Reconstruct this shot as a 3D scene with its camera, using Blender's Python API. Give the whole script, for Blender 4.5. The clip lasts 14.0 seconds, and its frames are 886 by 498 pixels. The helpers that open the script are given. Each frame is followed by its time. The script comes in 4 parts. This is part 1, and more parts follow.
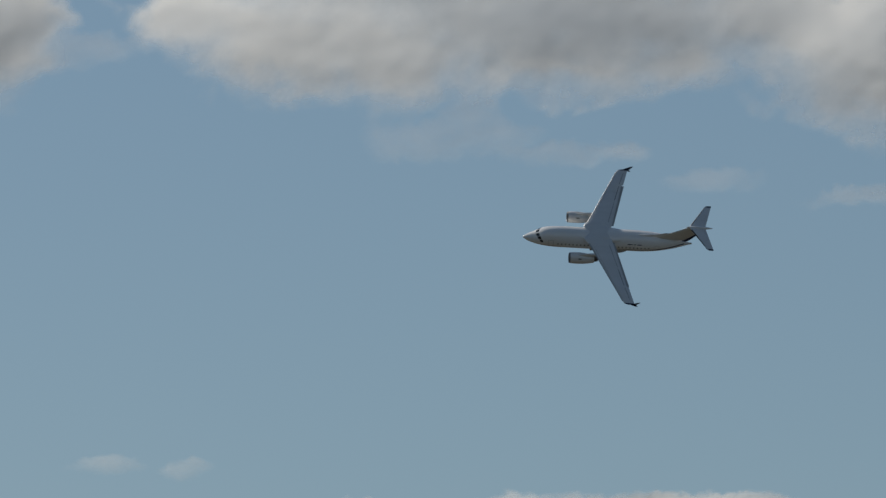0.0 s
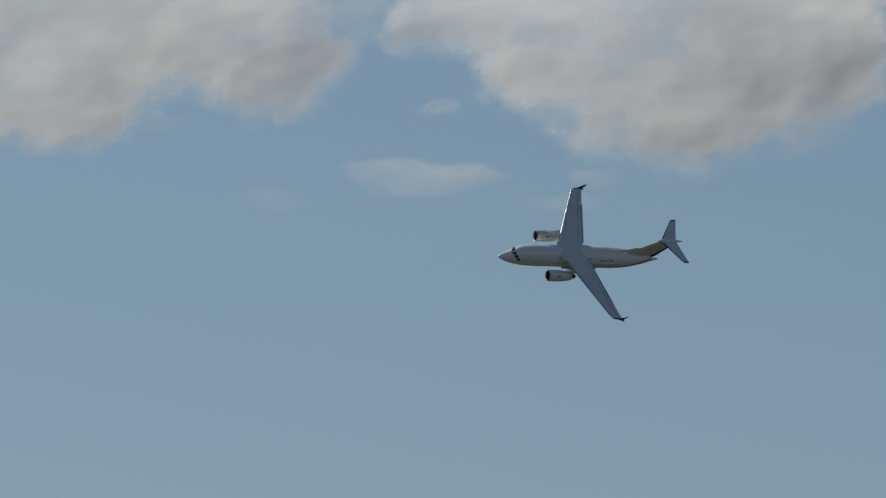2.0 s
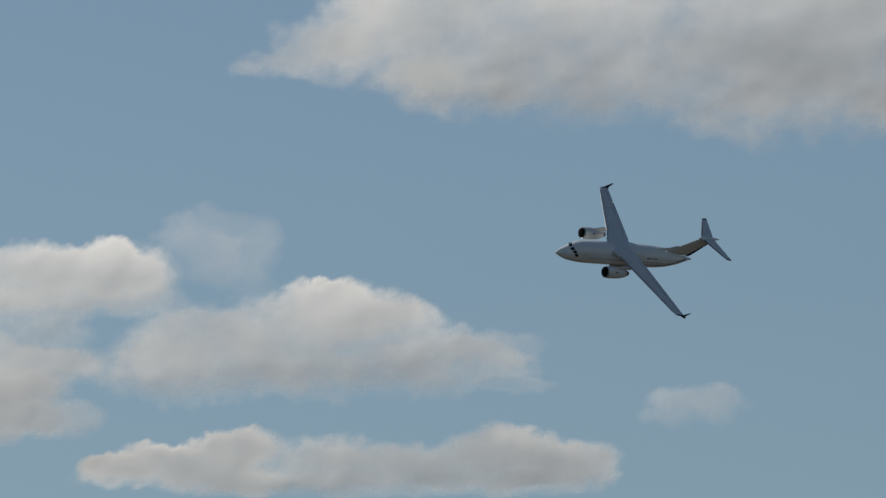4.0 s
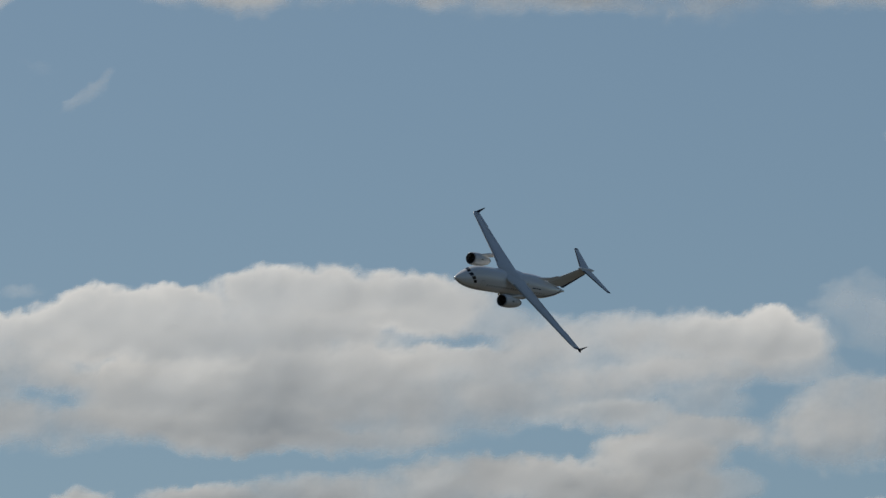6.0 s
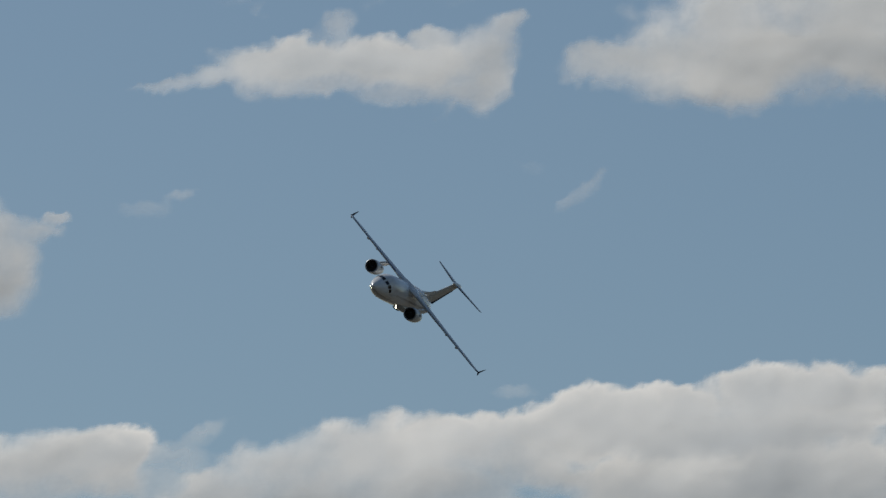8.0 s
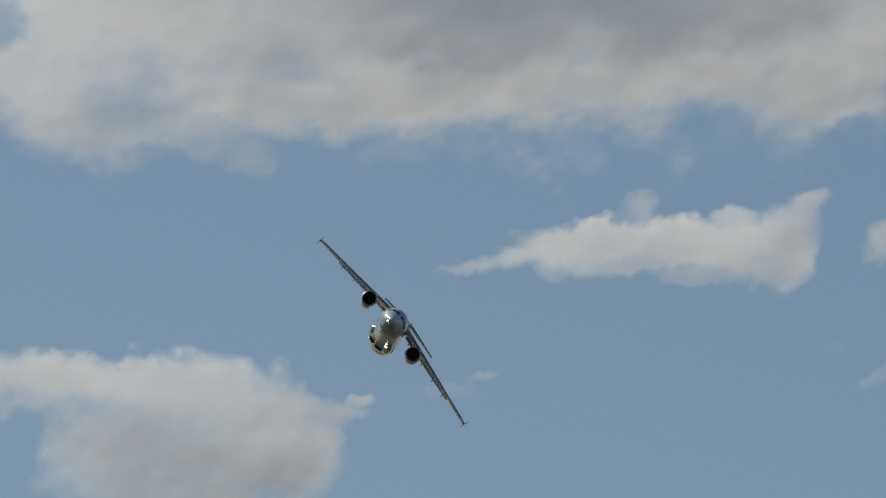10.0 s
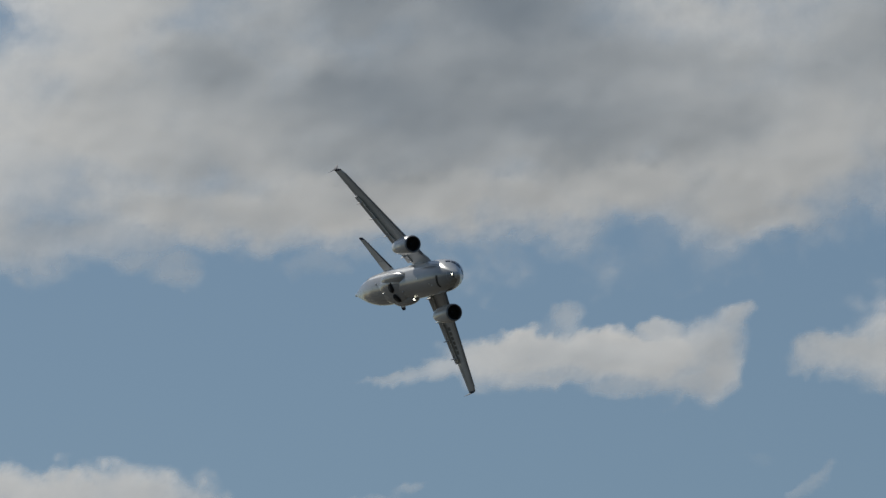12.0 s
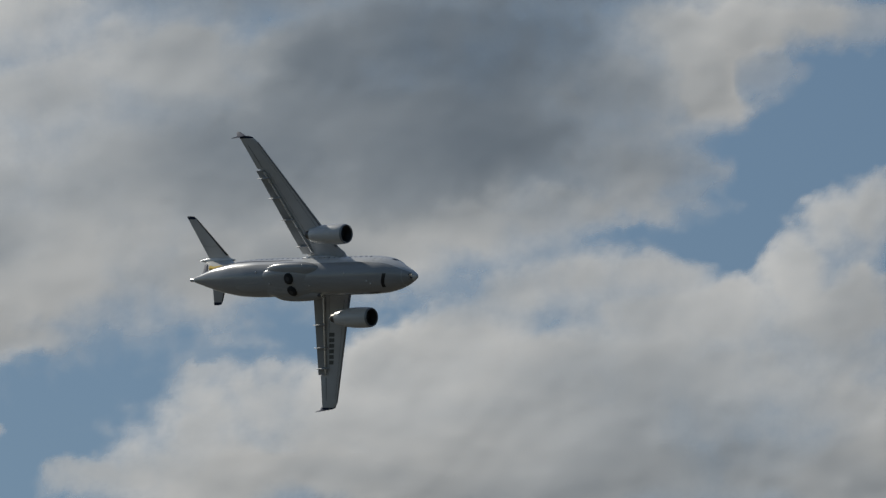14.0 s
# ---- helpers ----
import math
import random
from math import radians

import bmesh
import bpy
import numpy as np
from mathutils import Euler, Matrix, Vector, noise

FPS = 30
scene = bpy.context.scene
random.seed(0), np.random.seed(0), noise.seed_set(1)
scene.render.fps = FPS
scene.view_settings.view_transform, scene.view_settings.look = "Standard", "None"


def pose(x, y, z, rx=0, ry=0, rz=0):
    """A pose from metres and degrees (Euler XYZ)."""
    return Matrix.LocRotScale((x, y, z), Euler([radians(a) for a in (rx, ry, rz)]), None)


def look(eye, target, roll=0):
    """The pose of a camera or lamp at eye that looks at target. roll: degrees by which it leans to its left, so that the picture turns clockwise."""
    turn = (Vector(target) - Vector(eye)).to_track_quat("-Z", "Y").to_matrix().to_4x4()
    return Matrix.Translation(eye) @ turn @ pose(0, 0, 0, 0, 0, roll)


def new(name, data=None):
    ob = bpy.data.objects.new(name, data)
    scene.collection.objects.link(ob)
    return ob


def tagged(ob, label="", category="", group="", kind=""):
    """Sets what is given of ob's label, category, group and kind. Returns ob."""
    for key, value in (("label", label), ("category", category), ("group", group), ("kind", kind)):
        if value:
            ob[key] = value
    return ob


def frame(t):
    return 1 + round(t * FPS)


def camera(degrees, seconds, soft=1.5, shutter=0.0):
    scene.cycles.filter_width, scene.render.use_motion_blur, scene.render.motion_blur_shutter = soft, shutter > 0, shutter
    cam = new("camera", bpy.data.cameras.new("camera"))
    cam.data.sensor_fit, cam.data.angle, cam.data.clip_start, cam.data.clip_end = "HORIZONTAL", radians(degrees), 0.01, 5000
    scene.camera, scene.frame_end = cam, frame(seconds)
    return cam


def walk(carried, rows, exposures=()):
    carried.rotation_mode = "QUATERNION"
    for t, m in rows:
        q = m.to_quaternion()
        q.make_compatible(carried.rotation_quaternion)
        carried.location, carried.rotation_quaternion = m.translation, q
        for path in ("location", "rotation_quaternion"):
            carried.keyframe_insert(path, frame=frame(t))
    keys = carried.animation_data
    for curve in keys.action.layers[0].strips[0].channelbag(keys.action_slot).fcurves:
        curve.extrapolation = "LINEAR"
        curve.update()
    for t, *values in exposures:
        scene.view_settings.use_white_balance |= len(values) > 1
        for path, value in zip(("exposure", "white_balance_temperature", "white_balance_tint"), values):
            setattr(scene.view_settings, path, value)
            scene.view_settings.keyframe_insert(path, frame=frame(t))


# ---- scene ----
from mathutils import Quaternion

EYE = (0.0, 0.0, 1.7)

# ---- camera: one long lens, panned by hand from one spot ----
cam = camera(5.6, 14.0, soft=1.4)
PAN = [  # seconds, bearing and elevation in degrees
    (0, 18.5760, 9.0750),
    (0.3, 17.7941, 9.1101),
    (0.5, 17.3587, 9.0990),
    (0.7, 16.9521, 9.1016),
    (1, 16.2874, 9.0938),
    (1.2, 15.7741, 9.0888),
    (1.5, 15.0237, 9.1912),
    (1.7, 14.3936, 9.2352),
    (2, 13.2258, 9.2651),
    (2.2, 12.6352, 9.3239),
    (2.7, 11.1573, 9.2874),
    (3.25, 9.5499, 9.2533),
    (3.8, 7.9713, 9.2325),
    (4.3, 6.5694, 9.2302),
    (4.5, 6.0659, 9.2387),
    (4.7, 5.6098, 9.3501),
    (5, 5.0652, 9.6364),
    (5.2, 4.5220, 9.6847),
    (5.5, 3.6894, 9.7304),
    (5.7, 3.2540, 9.7127),
    (6, 3.1710, 9.6592),
    (6.2, 2.7984, 9.5515),
    (6.5, 2.1750, 9.5146),
    (6.7, 1.9650, 9.5175),
    (7, 1.5737, 9.5000),
    (7.2, 1.1456, 9.4889),
    (7.5, 0.2869, 9.5494),
    (7.7, 0.1065, 9.6178),
    (8, 0.0000, 10.2825),
    (8.2, -0.2166, 10.6113),
    (8.5, -0.6084, 10.8704),
    (8.7, -0.7593, 11.0083),
    (9, -0.8839, 11.1295),
    (9.2, -1.1791, 11.1731),
    (9.7, -1.7194, 11.3285),
    (10.25, -2.1331, 11.5123),
    (10.8, -2.3403, 11.7034),
    (11.3, -2.3336, 11.8776),
    (11.5, -2.1230, 11.9369),
    (12, -1.4731, 12.1323),
    (12.2, -1.2539, 12.2326),
    (12.5, -0.7073, 12.3862),
    (12.7, -0.3280, 12.4566),
    (13, 0.3084, 12.5384),
    (13.2, 0.6846, 12.5606),
    (13.5, 1.5930, 12.6680),
    (14, 3.3804, 12.9178),
]
walk(cam, [(t, pose(*EYE, 90 + elev, 0, -bearing)) for t, bearing, elev in PAN],
     exposures=[(0, 0.09, 6640, 4), (2.2, 0.03, 6600, 4), (5, -0.12, 6520, 4), (7, -0.18, 6500, 4), (9, -0.20, 6480, 4), (11.5, -0.26, 6500, 4), (14, -0.28, 6500, 4)])

# ---- light: sun beyond the clouds, high to the left; clear sky ----
SUN_BEARING, SUN_ELEVATION = -40.0, 42.0
world = bpy.data.worlds.new("sky")
scene.world = world
world.use_nodes = True
wn = world.node_tree.nodes
sky = wn.new("ShaderNodeTexSky")
sky.sky_type = 'NISHITA'
sky.sun_disc = False
sky.sun_elevation = radians(SUN_ELEVATION)
sky.sun_rotation = radians(SUN_BEARING)
sky.altitude = 100
sky.air_density = 1.0
sky.dust_density = 0.6
sky.ozone_density = 2.5
wn["Background"].inputs["Strength"].default_value = 0.058
world.node_tree.links.new(sky.outputs[0], wn["Background"].inputs["Color"])

sun = new("sun", bpy.data.lights.new("sun", 'SUN'))
sun.data.energy = 3.5
sun.data.angle = radians(0.5)
sun.data.color = (1.0, 0.93, 0.86)
b, e = radians(SUN_BEARING), radians(SUN_ELEVATION)
SUN_WAY = Vector((math.sin(b) * math.cos(e), math.cos(b) * math.cos(e), math.sin(e)))
sun.matrix_world = look(SUN_WAY * 100, (0, 0, 0))
scene.view_settings.exposure = 0.0


# ---- materials ----
def material(name):
    m = bpy.data.materials.new(name)
    m.use_nodes = True
    return m, m.node_tree.nodes, m.node_tree.links, m.node_tree.nodes["Principled BSDF"]


def painted(name, colour, rough=0.35, metal=0.0, vary=0.06, scale=0.6, coat=0.0, dirt=0.0, shine=0.5):
    """Aircraft paint: fine mottling, wide streaks along the airflow, uneven gloss and slightly wavy skin."""
    m, n, k, p = material(name)
    p.inputs["Metallic"].default_value = metal
    p.inputs["Coat Weight"].default_value = coat
    p.inputs["Specular IOR Level"].default_value = shine
    p.inputs["Coat Roughness"].default_value = 0.12
    co = n.new("ShaderNodeTexCoord")
    stretch = n.new("ShaderNodeMapping")
    stretch.inputs["Scale"].default_value = (0.25, 1.6, 1.6)
    k.new(co.outputs["Object"], stretch.inputs["Vector"])
    wide = n.new("ShaderNodeTexNoise")
    wide.inputs["Scale"].default_value = scale
    wide.inputs["Detail"].default_value = 5
    k.new(stretch.outputs[0], wide.inputs["Vector"])
    fine = n.new("ShaderNodeTexNoise")
    fine.inputs["Scale"].default_value = 9
    fine.inputs["Detail"].default_value = 4
    k.new(co.outputs["Object"], fine.inputs["Vector"])
    both = n.new("ShaderNodeMath")
    both.operation = 'ADD'
    k.new(wide.outputs[0], both.inputs[0])
    half = n.new("ShaderNodeMath")
    half.operation = 'MULTIPLY'
    half.inputs[1].default_value = 0.4
    k.new(fine.outputs[0], half.inputs[0])
    k.new(half.outputs[0], both.inputs[1])
    ramp = n.new("ShaderNodeMapRange")
    ramp.inputs["From Min"].default_value = 0.45
    ramp.inputs["From Max"].default_value = 0.95
    ramp.inputs["To Min"].default_value = 1 - vary - dirt
    ramp.inputs["To Max"].default_value = 1 + vary * 0.5
    k.new(both.outputs[0], ramp.inputs["Value"])
    tint = n.new("ShaderNodeMix")
    tint.data_type = 'RGBA'
    tint.blend_type = 'MULTIPLY'
    tint.inputs[0].default_value = 1
    tint.inputs[6].default_value = (*colour, 1)
    k.new(ramp.outputs[0], tint.inputs[7])
    k.new(tint.outputs[2], p.inputs["Base Color"])
    gloss = n.new("ShaderNodeMapRange")
    gloss.inputs["From Min"].default_value = 0.3
    gloss.inputs["From Max"].default_value = 0.7
    gloss.inputs["To Min"].default_value = rough * 0.8
    gloss.inputs["To Max"].default_value = rough * 1.25
    k.new(wide.outputs[0], gloss.inputs["Value"])
    k.new(gloss.outputs[0], p.inputs["Roughness"])
    bump = n.new("ShaderNodeBump")
    bump.inputs["Strength"].default_value = 0.15
    bump.inputs["Distance"].default_value = 0.02
    k.new(wide.outputs[0], bump.inputs["Height"])
    k.new(bump.outputs[0], p.inputs["Normal"])
    return m


WHITE = painted("white_paint", (0.76, 0.76, 0.765), 0.24, coat=0.5, dirt=0.05)
GREY = painted("wing_grey_paint", (0.60, 0.615, 0.635), 0.34, vary=0.05, dirt=0.03)
FLAP_GREY = painted("flap_grey_paint", (0.38, 0.39, 0.40), 0.42, vary=0.1, dirt=0.08)
# greyer than the hull white, to put the underside's shade into the colour
BELLY = painted("shaded_belly_paint", (0.40, 0.40, 0.405), 0.24, coat=0.5, dirt=0.12)
NACELLE = painted("nacelle_paint", (0.70, 0.69, 0.68), 0.26, coat=0.4, dirt=0.08)
METAL = painted("bare_metal", (0.62, 0.61, 0.59), 0.25, metal=0.9)
LEADING = painted("dull_edge_metal", (0.30, 0.31, 0.33), 0.42, metal=0.5)
BRIGHT = painted("bright_metal", (0.85, 0.85, 0.84), 0.3, metal=0.6)
HOT_METAL = painted("heated_metal", (0.12, 0.11, 0.10), 0.45, metal=0.8)
NAVY = painted("navy_paint", (0.024, 0.036, 0.075), 0.6, shine=0.12)
BOOT = painted("dark_edge_strip", (0.045, 0.048, 0.055), 0.5)
YELLOW = painted("yellow_paint", (0.72, 0.48, 0.04), 0.35)
TAN = painted("fin_paint", (0.66, 0.645, 0.61), 0.32, coat=0.2, dirt=0.08)
BLACK = painted("near_black", (0.012, 0.012, 0.013), 0.6)
DUCT = painted("intake_lining", (0.06, 0.062, 0.065), 0.5)
RUBBER = painted("tyre_rubber", (0.02, 0.02, 0.021), 0.75)
GLASS = painted("cockpit_glass", (0.012, 0.014, 0.018), 0.06)
PORT = painted("window_glass", (0.11, 0.115, 0.125), 0.12)
FADED = painted("faded_dark_paint", (0.15, 0.16, 0.16), 0.45, vary=0.3)


def lamp_material():
    m, n, k, p = material("lamp_glow")
    p.inputs["Base Color"].default_value = (0.9, 0.88, 0.8, 1)
    p.inputs["Emission Color"].default_value = (1.0, 0.93, 0.75, 1)
    p.inputs["Emission Strength"].default_value = 8.0
    return m


LAMP = lamp_material()


def cloud_material():
    """Cloud: droplets scatter the sky's light back and let the sun's through, less where the cloud is thicker; it thins to nothing at the rim."""
    m, n, k, p = material("cloud_vapour")
    n.remove(p)
    out = n["Material Output"]
    rim = n.new("ShaderNodeAttribute")
    rim.attribute_name = "cover"
    att = n.new("ShaderNodeAttribute")
    att.attribute_name = "thickness"
    co = n.new("ShaderNodeNewGeometry")
    fine = n.new("ShaderNodeTexNoise")
    fine.inputs["Scale"].default_value = 0.05
    fine.inputs["Detail"].default_value = 3.0
    fine.inputs["Roughness"].default_value = 0.55
    k.new(co.outputs["Position"], fine.inputs["Vector"])
    shift = n.new("ShaderNodeMapRange")
    shift.inputs["From Min"].default_value = 0.25
    shift.inputs["From Max"].default_value = 0.75
    shift.inputs["To Min"].default_value = -0.10
    shift.inputs["To Max"].default_value = 0.10
    k.new(fine.outputs[0], shift.inputs["Value"])
    torn = n.new("ShaderNodeMath")
    torn.operation = 'ADD'
    k.new(rim.outputs["Fac"], torn.inputs[0])
    k.new(shift.outputs[0], torn.inputs[1])
    cover = n.new("ShaderNodeMapRange")
    cover.interpolation_type = 'SMOOTHSTEP'
    cover.inputs["From Min"].default_value = -0.04
    cover.inputs["From Max"].default_value = 0.95
    k.new(torn.outputs[0], cover.inputs["Value"])
    peak = n.new("ShaderNodeAttribute")
    peak.attribute_name = "opacity"
    veil = n.new("ShaderNodeMath")
    veil.operation = 'MULTIPLY'
    k.new(cover.outputs[0], veil.inputs[0])
    k.new(peak.outputs["Fac"], veil.inputs[1])
    # shade within the cloud is put into this colour: thicker turns darker, bluer
    grey = n.new("ShaderNodeCombineColor")
    for channel, most, share in (("Red", 1.0, 0.688), ("Green", 0.96, 0.722), ("Blue", 0.935, 0.763)):
        passed = n.new("ShaderNodeMath")
        passed.operation = 'POWER'
        passed.inputs[0].default_value = share
        k.new(att.outputs["Fac"], passed.inputs[1])
        scaled = n.new("ShaderNodeMath")
        scaled.operation = 'MULTIPLY'
        scaled.inputs[1].default_value = most
        k.new(passed.outputs[0], scaled.inputs[0])
        k.new(scaled.outputs[0], grey.inputs[channel])
    through_it = n.new("ShaderNodeBsdfTranslucent")
    k.new(grey.outputs["Color"], through_it.inputs["Color"])
    back = n.new("ShaderNodeBsdfDiffuse")
    back.inputs["Color"].default_value = (0.80, 0.86, 0.89, 1)
    body = n.new("ShaderNodeMixShader")
    body.inputs[0].default_value = 0.25
    k.new(through_it.outputs[0], body.inputs[1])
    k.new(back.outputs[0], body.inputs[2])
    clear = n.new("ShaderNodeBsdfTransparent")
    mix = n.new("ShaderNodeMixShader")
    k.new(veil.outputs[0], mix.inputs[0])
    k.new(clear.outputs[0], mix.inputs[1])
    k.new(body.outputs[0], mix.inputs[2])
    k.new(mix.outputs[0], out.inputs["Surface"])
    return m


VAPOUR = cloud_material()


def grass_material():
    m, n, k, p = material("grass")
    co = n.new("ShaderNodeTexCoord")
    a = n.new("ShaderNodeTexNoise")
    a.inputs["Scale"].default_value = 0.02
    a.inputs["Detail"].default_value = 8
    k.new(co.outputs["Object"], a.inputs["Vector"])
    ramp = n.new("ShaderNodeValToRGB")
    ramp.color_ramp.elements[0].position, ramp.color_ramp.elements[0].color = 0.35, (0.034, 0.033, 0.025, 1)
    ramp.color_ramp.elements[1].position, ramp.color_ramp.elements[1].color = 0.7, (0.062, 0.055, 0.045, 1)
    k.new(a.outputs[0], ramp.inputs[0])
    k.new(ramp.outputs[0], p.inputs["Base Color"])
    p.inputs["Roughness"].default_value = 0.9
    return m


# ---- mesh helpers ----
def part(name, bm, mat, parent=None, label=""):
    me = bpy.data.meshes.new(name)
    bmesh.ops.recalc_face_normals(bm, faces=bm.faces)
    bm.to_mesh(me)
    bm.free()
    me.materials.append(mat)
    me.polygons.foreach_set("use_smooth", [True] * len(me.polygons))
    me.set_sharp_from_angle(angle=radians(40))
    ob = new(name, me)
    ob.parent = parent
    if label:
        tagged(ob, label)
    return ob


def loft(rings, caps=True, closed=True):
    """A skin over rings of equally many points."""
    bm = bmesh.new()
    vs = [[bm.verts.new(p) for p in r] for r in rings]
    n = len(rings[0])
    for a, c in zip(vs, vs[1:]):
        for i in range(n if closed else n - 1):
            j = (i + 1) % n
            bm.faces.new((a[i], a[j], c[j], c[i]))
    if caps:
        bm.faces.new(vs[0])
        bm.faces.new(vs[-1])
    return bm


# ---- ground: the airfield's grass, out of view below ----
bm = bmesh.new()
bmesh.ops.create_circle(bm, cap_ends=True, segments=96, radius=20000)
ground = part("ground", bm, grass_material())
tagged(ground, "flat mown grass of an airfield", "ground", kind="structure")


# ---- clouds ----
def lattice_noise(u, v, seed):
    """Smooth noise of about -1 to 1 on the plane."""
    g = np.random.RandomState(seed).rand(256, 256) * 2 - 1
    iu, iv = np.floor(u).astype(int), np.floor(v).astype(int)
    fu, fv = u - iu, v - iv
    fu, fv = fu * fu * fu * (fu * (fu * 6 - 15) + 10), fv * fv * fv * (fv * (fv * 6 - 15) + 10)
    a, c = g[iu % 256, iv % 256], g[(iu + 1) % 256, iv % 256]
    p, q = g[iu % 256, (iv + 1) % 256], g[(iu + 1) % 256, (iv + 1) % 256]
    return (a * (1 - fu) + c * fu) * (1 - fv) + (p * (1 - fu) + q * fu) * fv


def fractal(u, v, seed, octaves=5, gain=0.5):
    """Several octaves, each turned against the one before."""
    total, size = 0, 1.0
    for i in range(octaves):
        c, s = math.cos(0.7 + 1.1 * i), math.sin(0.7 + 1.1 * i)
        total = total + size * lattice_noise((u * c - v * s) * 2 ** i + 17.3 * i, (u * s + v * c) * 2 ** i + 5.1 * i, seed + i)
        size *= gain
    return total


CLOUDS = []


def cloud(label, *puffs):
    """Notes one cloud: puffs of (bearing, elevation, half width, half height in degrees, density, lean); density 0 only fills."""
    CLOUDS.append((label, puffs))


cloud("broad grey-white cumulus cloud with a ragged lower edge",
      (17.11, 10.54, 0.4, 0.23, 0.9), (17.69, 10.44, 0.62, 0.3, 1), (18.23, 10.33, 0.51, 0.27, 1), (18.09, 10.79, 1.09, 0.39, 1.3),
      (19, 10.51, 0.91, 0.3, 1.6), (19.8, 10.47, 0.84, 0.3, 1.7), (19.36, 10.19, 0.47, 0.14, 0.45), (20.7, 10.5, 0.47, 0.29, 0.9),
      (21.14, 10.27, 0.44, 0.3, 1.1), (21.61, 10.42, 0.51, 0.46, 1.3), (20.09, 10.24, 0.44, 0.14, 1), (19.36, 10.86, 1.45, 0.32, 1.8))
cloud("pale grey cumulus cloud with a soft edge",
      (15.8, 10.5, 0.31, 0.27, 0.8), (15.51, 10.49, 0.47, 0.38, 1), (16.27, 10.34, 0.33, 0.09, 0.35))
cloud("small thin white wisp of cloud",
      (18.6, 9.81, 0.38, 0.11, 0.4), (18.74, 9.92, 0.18, 0.11, 0.38), (18.42, 9.71, 0.25, 0.06, 0.32))
cloud("thin white streak of cloud",
      (19.29, 9.69, 0.47, 0.06, 0.34), (19.67, 9.68, 0.22, 0.05, 0.45))
cloud("faint pale streak of cloud",
      (20.26, 9.5, 0.29, 0.06, 0.28, 4))
cloud("faint pale streak of cloud",
      (21.2, 9.39, 0.27, 0.06, 0.38, 4))
cloud("small low puff of white cloud",
      (16.42, 7.71, 0.17, 0.05, 0.46))
cloud("small low puff of white cloud",
      (16.92, 7.68, 0.12, 0.04, 0.4))
cloud("low bank of white cloud",
      (19.71, 7.44, 0.58, 0.09, 0.85), (20.51, 7.46, 0.25, 0.08, 0.75), (19.03, 7.45, 0.25, 0.07, 0.65), (18.09, 7.46, 0.15, 0.04, 0.5))
cloud("large grey-bellied cumulus cloud",
      (10.08, 10.5, 0.87, 0.39, 1.1), (10, 10.75, 1.09, 0.36, 1.2), (10.98, 10.72, 0.95, 0.36, 1.4), (11.78, 10.74, 0.58, 0.29, 1.2),
      (12.04, 10.4, 0.47, 0.22, 0.95), (12.31, 10.45, 0.29, 0.23, 0.9), (12.15, 10.22, 0.31, 0.13, 0.8), (10.84, 10.09, 0.36, 0.19, 0.85),
      (10.23, 10.16, 0.47, 0.15, 0.9), (10.91, 10.36, 0.47, 0.22, 1.1), (9.57, 10.28, 0.51, 0.27, 1), (9.5, 10.67, 0.58, 0.46, 1.2),
      (11.53, 10.49, 0.4, 0.18, 1), (10.87, 11.11, 1.64, 0.29, 1.4))
cloud("small torn shred of white cloud",
      (12.62, 10.83, 0.12, 0.14, 0.42), (11.39, 10.06, 0.15, 0.05, 0.28))
cloud("large white cumulus cloud with a grey belly",
      (13.13, 10.64, 0.33, 0.12, 0.85), (13.46, 10.72, 0.51, 0.21, 0.9), (13.89, 10.79, 0.55, 0.25, 0.95), (14.33, 10.65, 0.62, 0.29, 1.1),
      (13.89, 10.4, 0.36, 0.2, 1), (14.36, 10.31, 0.51, 0.29, 1), (14.8, 10.23, 0.55, 0.32, 1.1), (15.13, 10.68, 0.65, 0.36, 1.5),
      (15.2, 10.3, 0.35, 0.3, 1.1), (14.87, 10, 0.4, 0.14, 0.9), (14.62, 10.96, 1.38, 0.29, 1.5), (15.64, 10.56, 0.31, 0.36, 1))
cloud("small torn shred of white cloud",
      (13.22, 10.16, 0.14, 0.04, 0.4), (14.02, 10.09, 0.1, 0.05, 0.32))
cloud("thin white streak of cloud",
      (12.87, 9.75, 0.2, 0.07, 0.42), (13.27, 9.73, 0.31, 0.06, 0.42), (13.06, 9.66, 0.29, 0.05, 0.32))
cloud("thin white streak of cloud",
      (14.2, 9.72, 0.16, 0.05, 0.34), (14.02, 9.57, 0.2, 0.04, 0.28))
cloud("faint scrap of pale cloud",
      (12.15, 9.6, 0.2, 0.06, 0.2))
cloud("white cumulus cloud tapering to a point",
      (6.15, 10.37, 0.13, 0.04, 0.65), (6.41, 10.41, 0.27, 0.09, 0.8), (6.74, 10.54, 0.36, 0.2, 0.95), (7.21, 10.63, 0.51, 0.24, 1),
      (7.35, 10.3, 0.4, 0.16, 1), (7.79, 10.45, 0.58, 0.3, 1.25), (8.44, 10.41, 0.58, 0.27, 1.2), (8.37, 10.73, 0.76, 0.27, 1.1),
      (9.17, 10.47, 0.55, 0.32, 1.6), (9.26, 10.15, 0.4, 0.15, 0.95), (7.79, 10.21, 0.4, 0.13, 1), (6.99, 10.77, 0.33, 0.16, 0.95),
      (7.54, 10.8, 0.4, 0.18, 1))
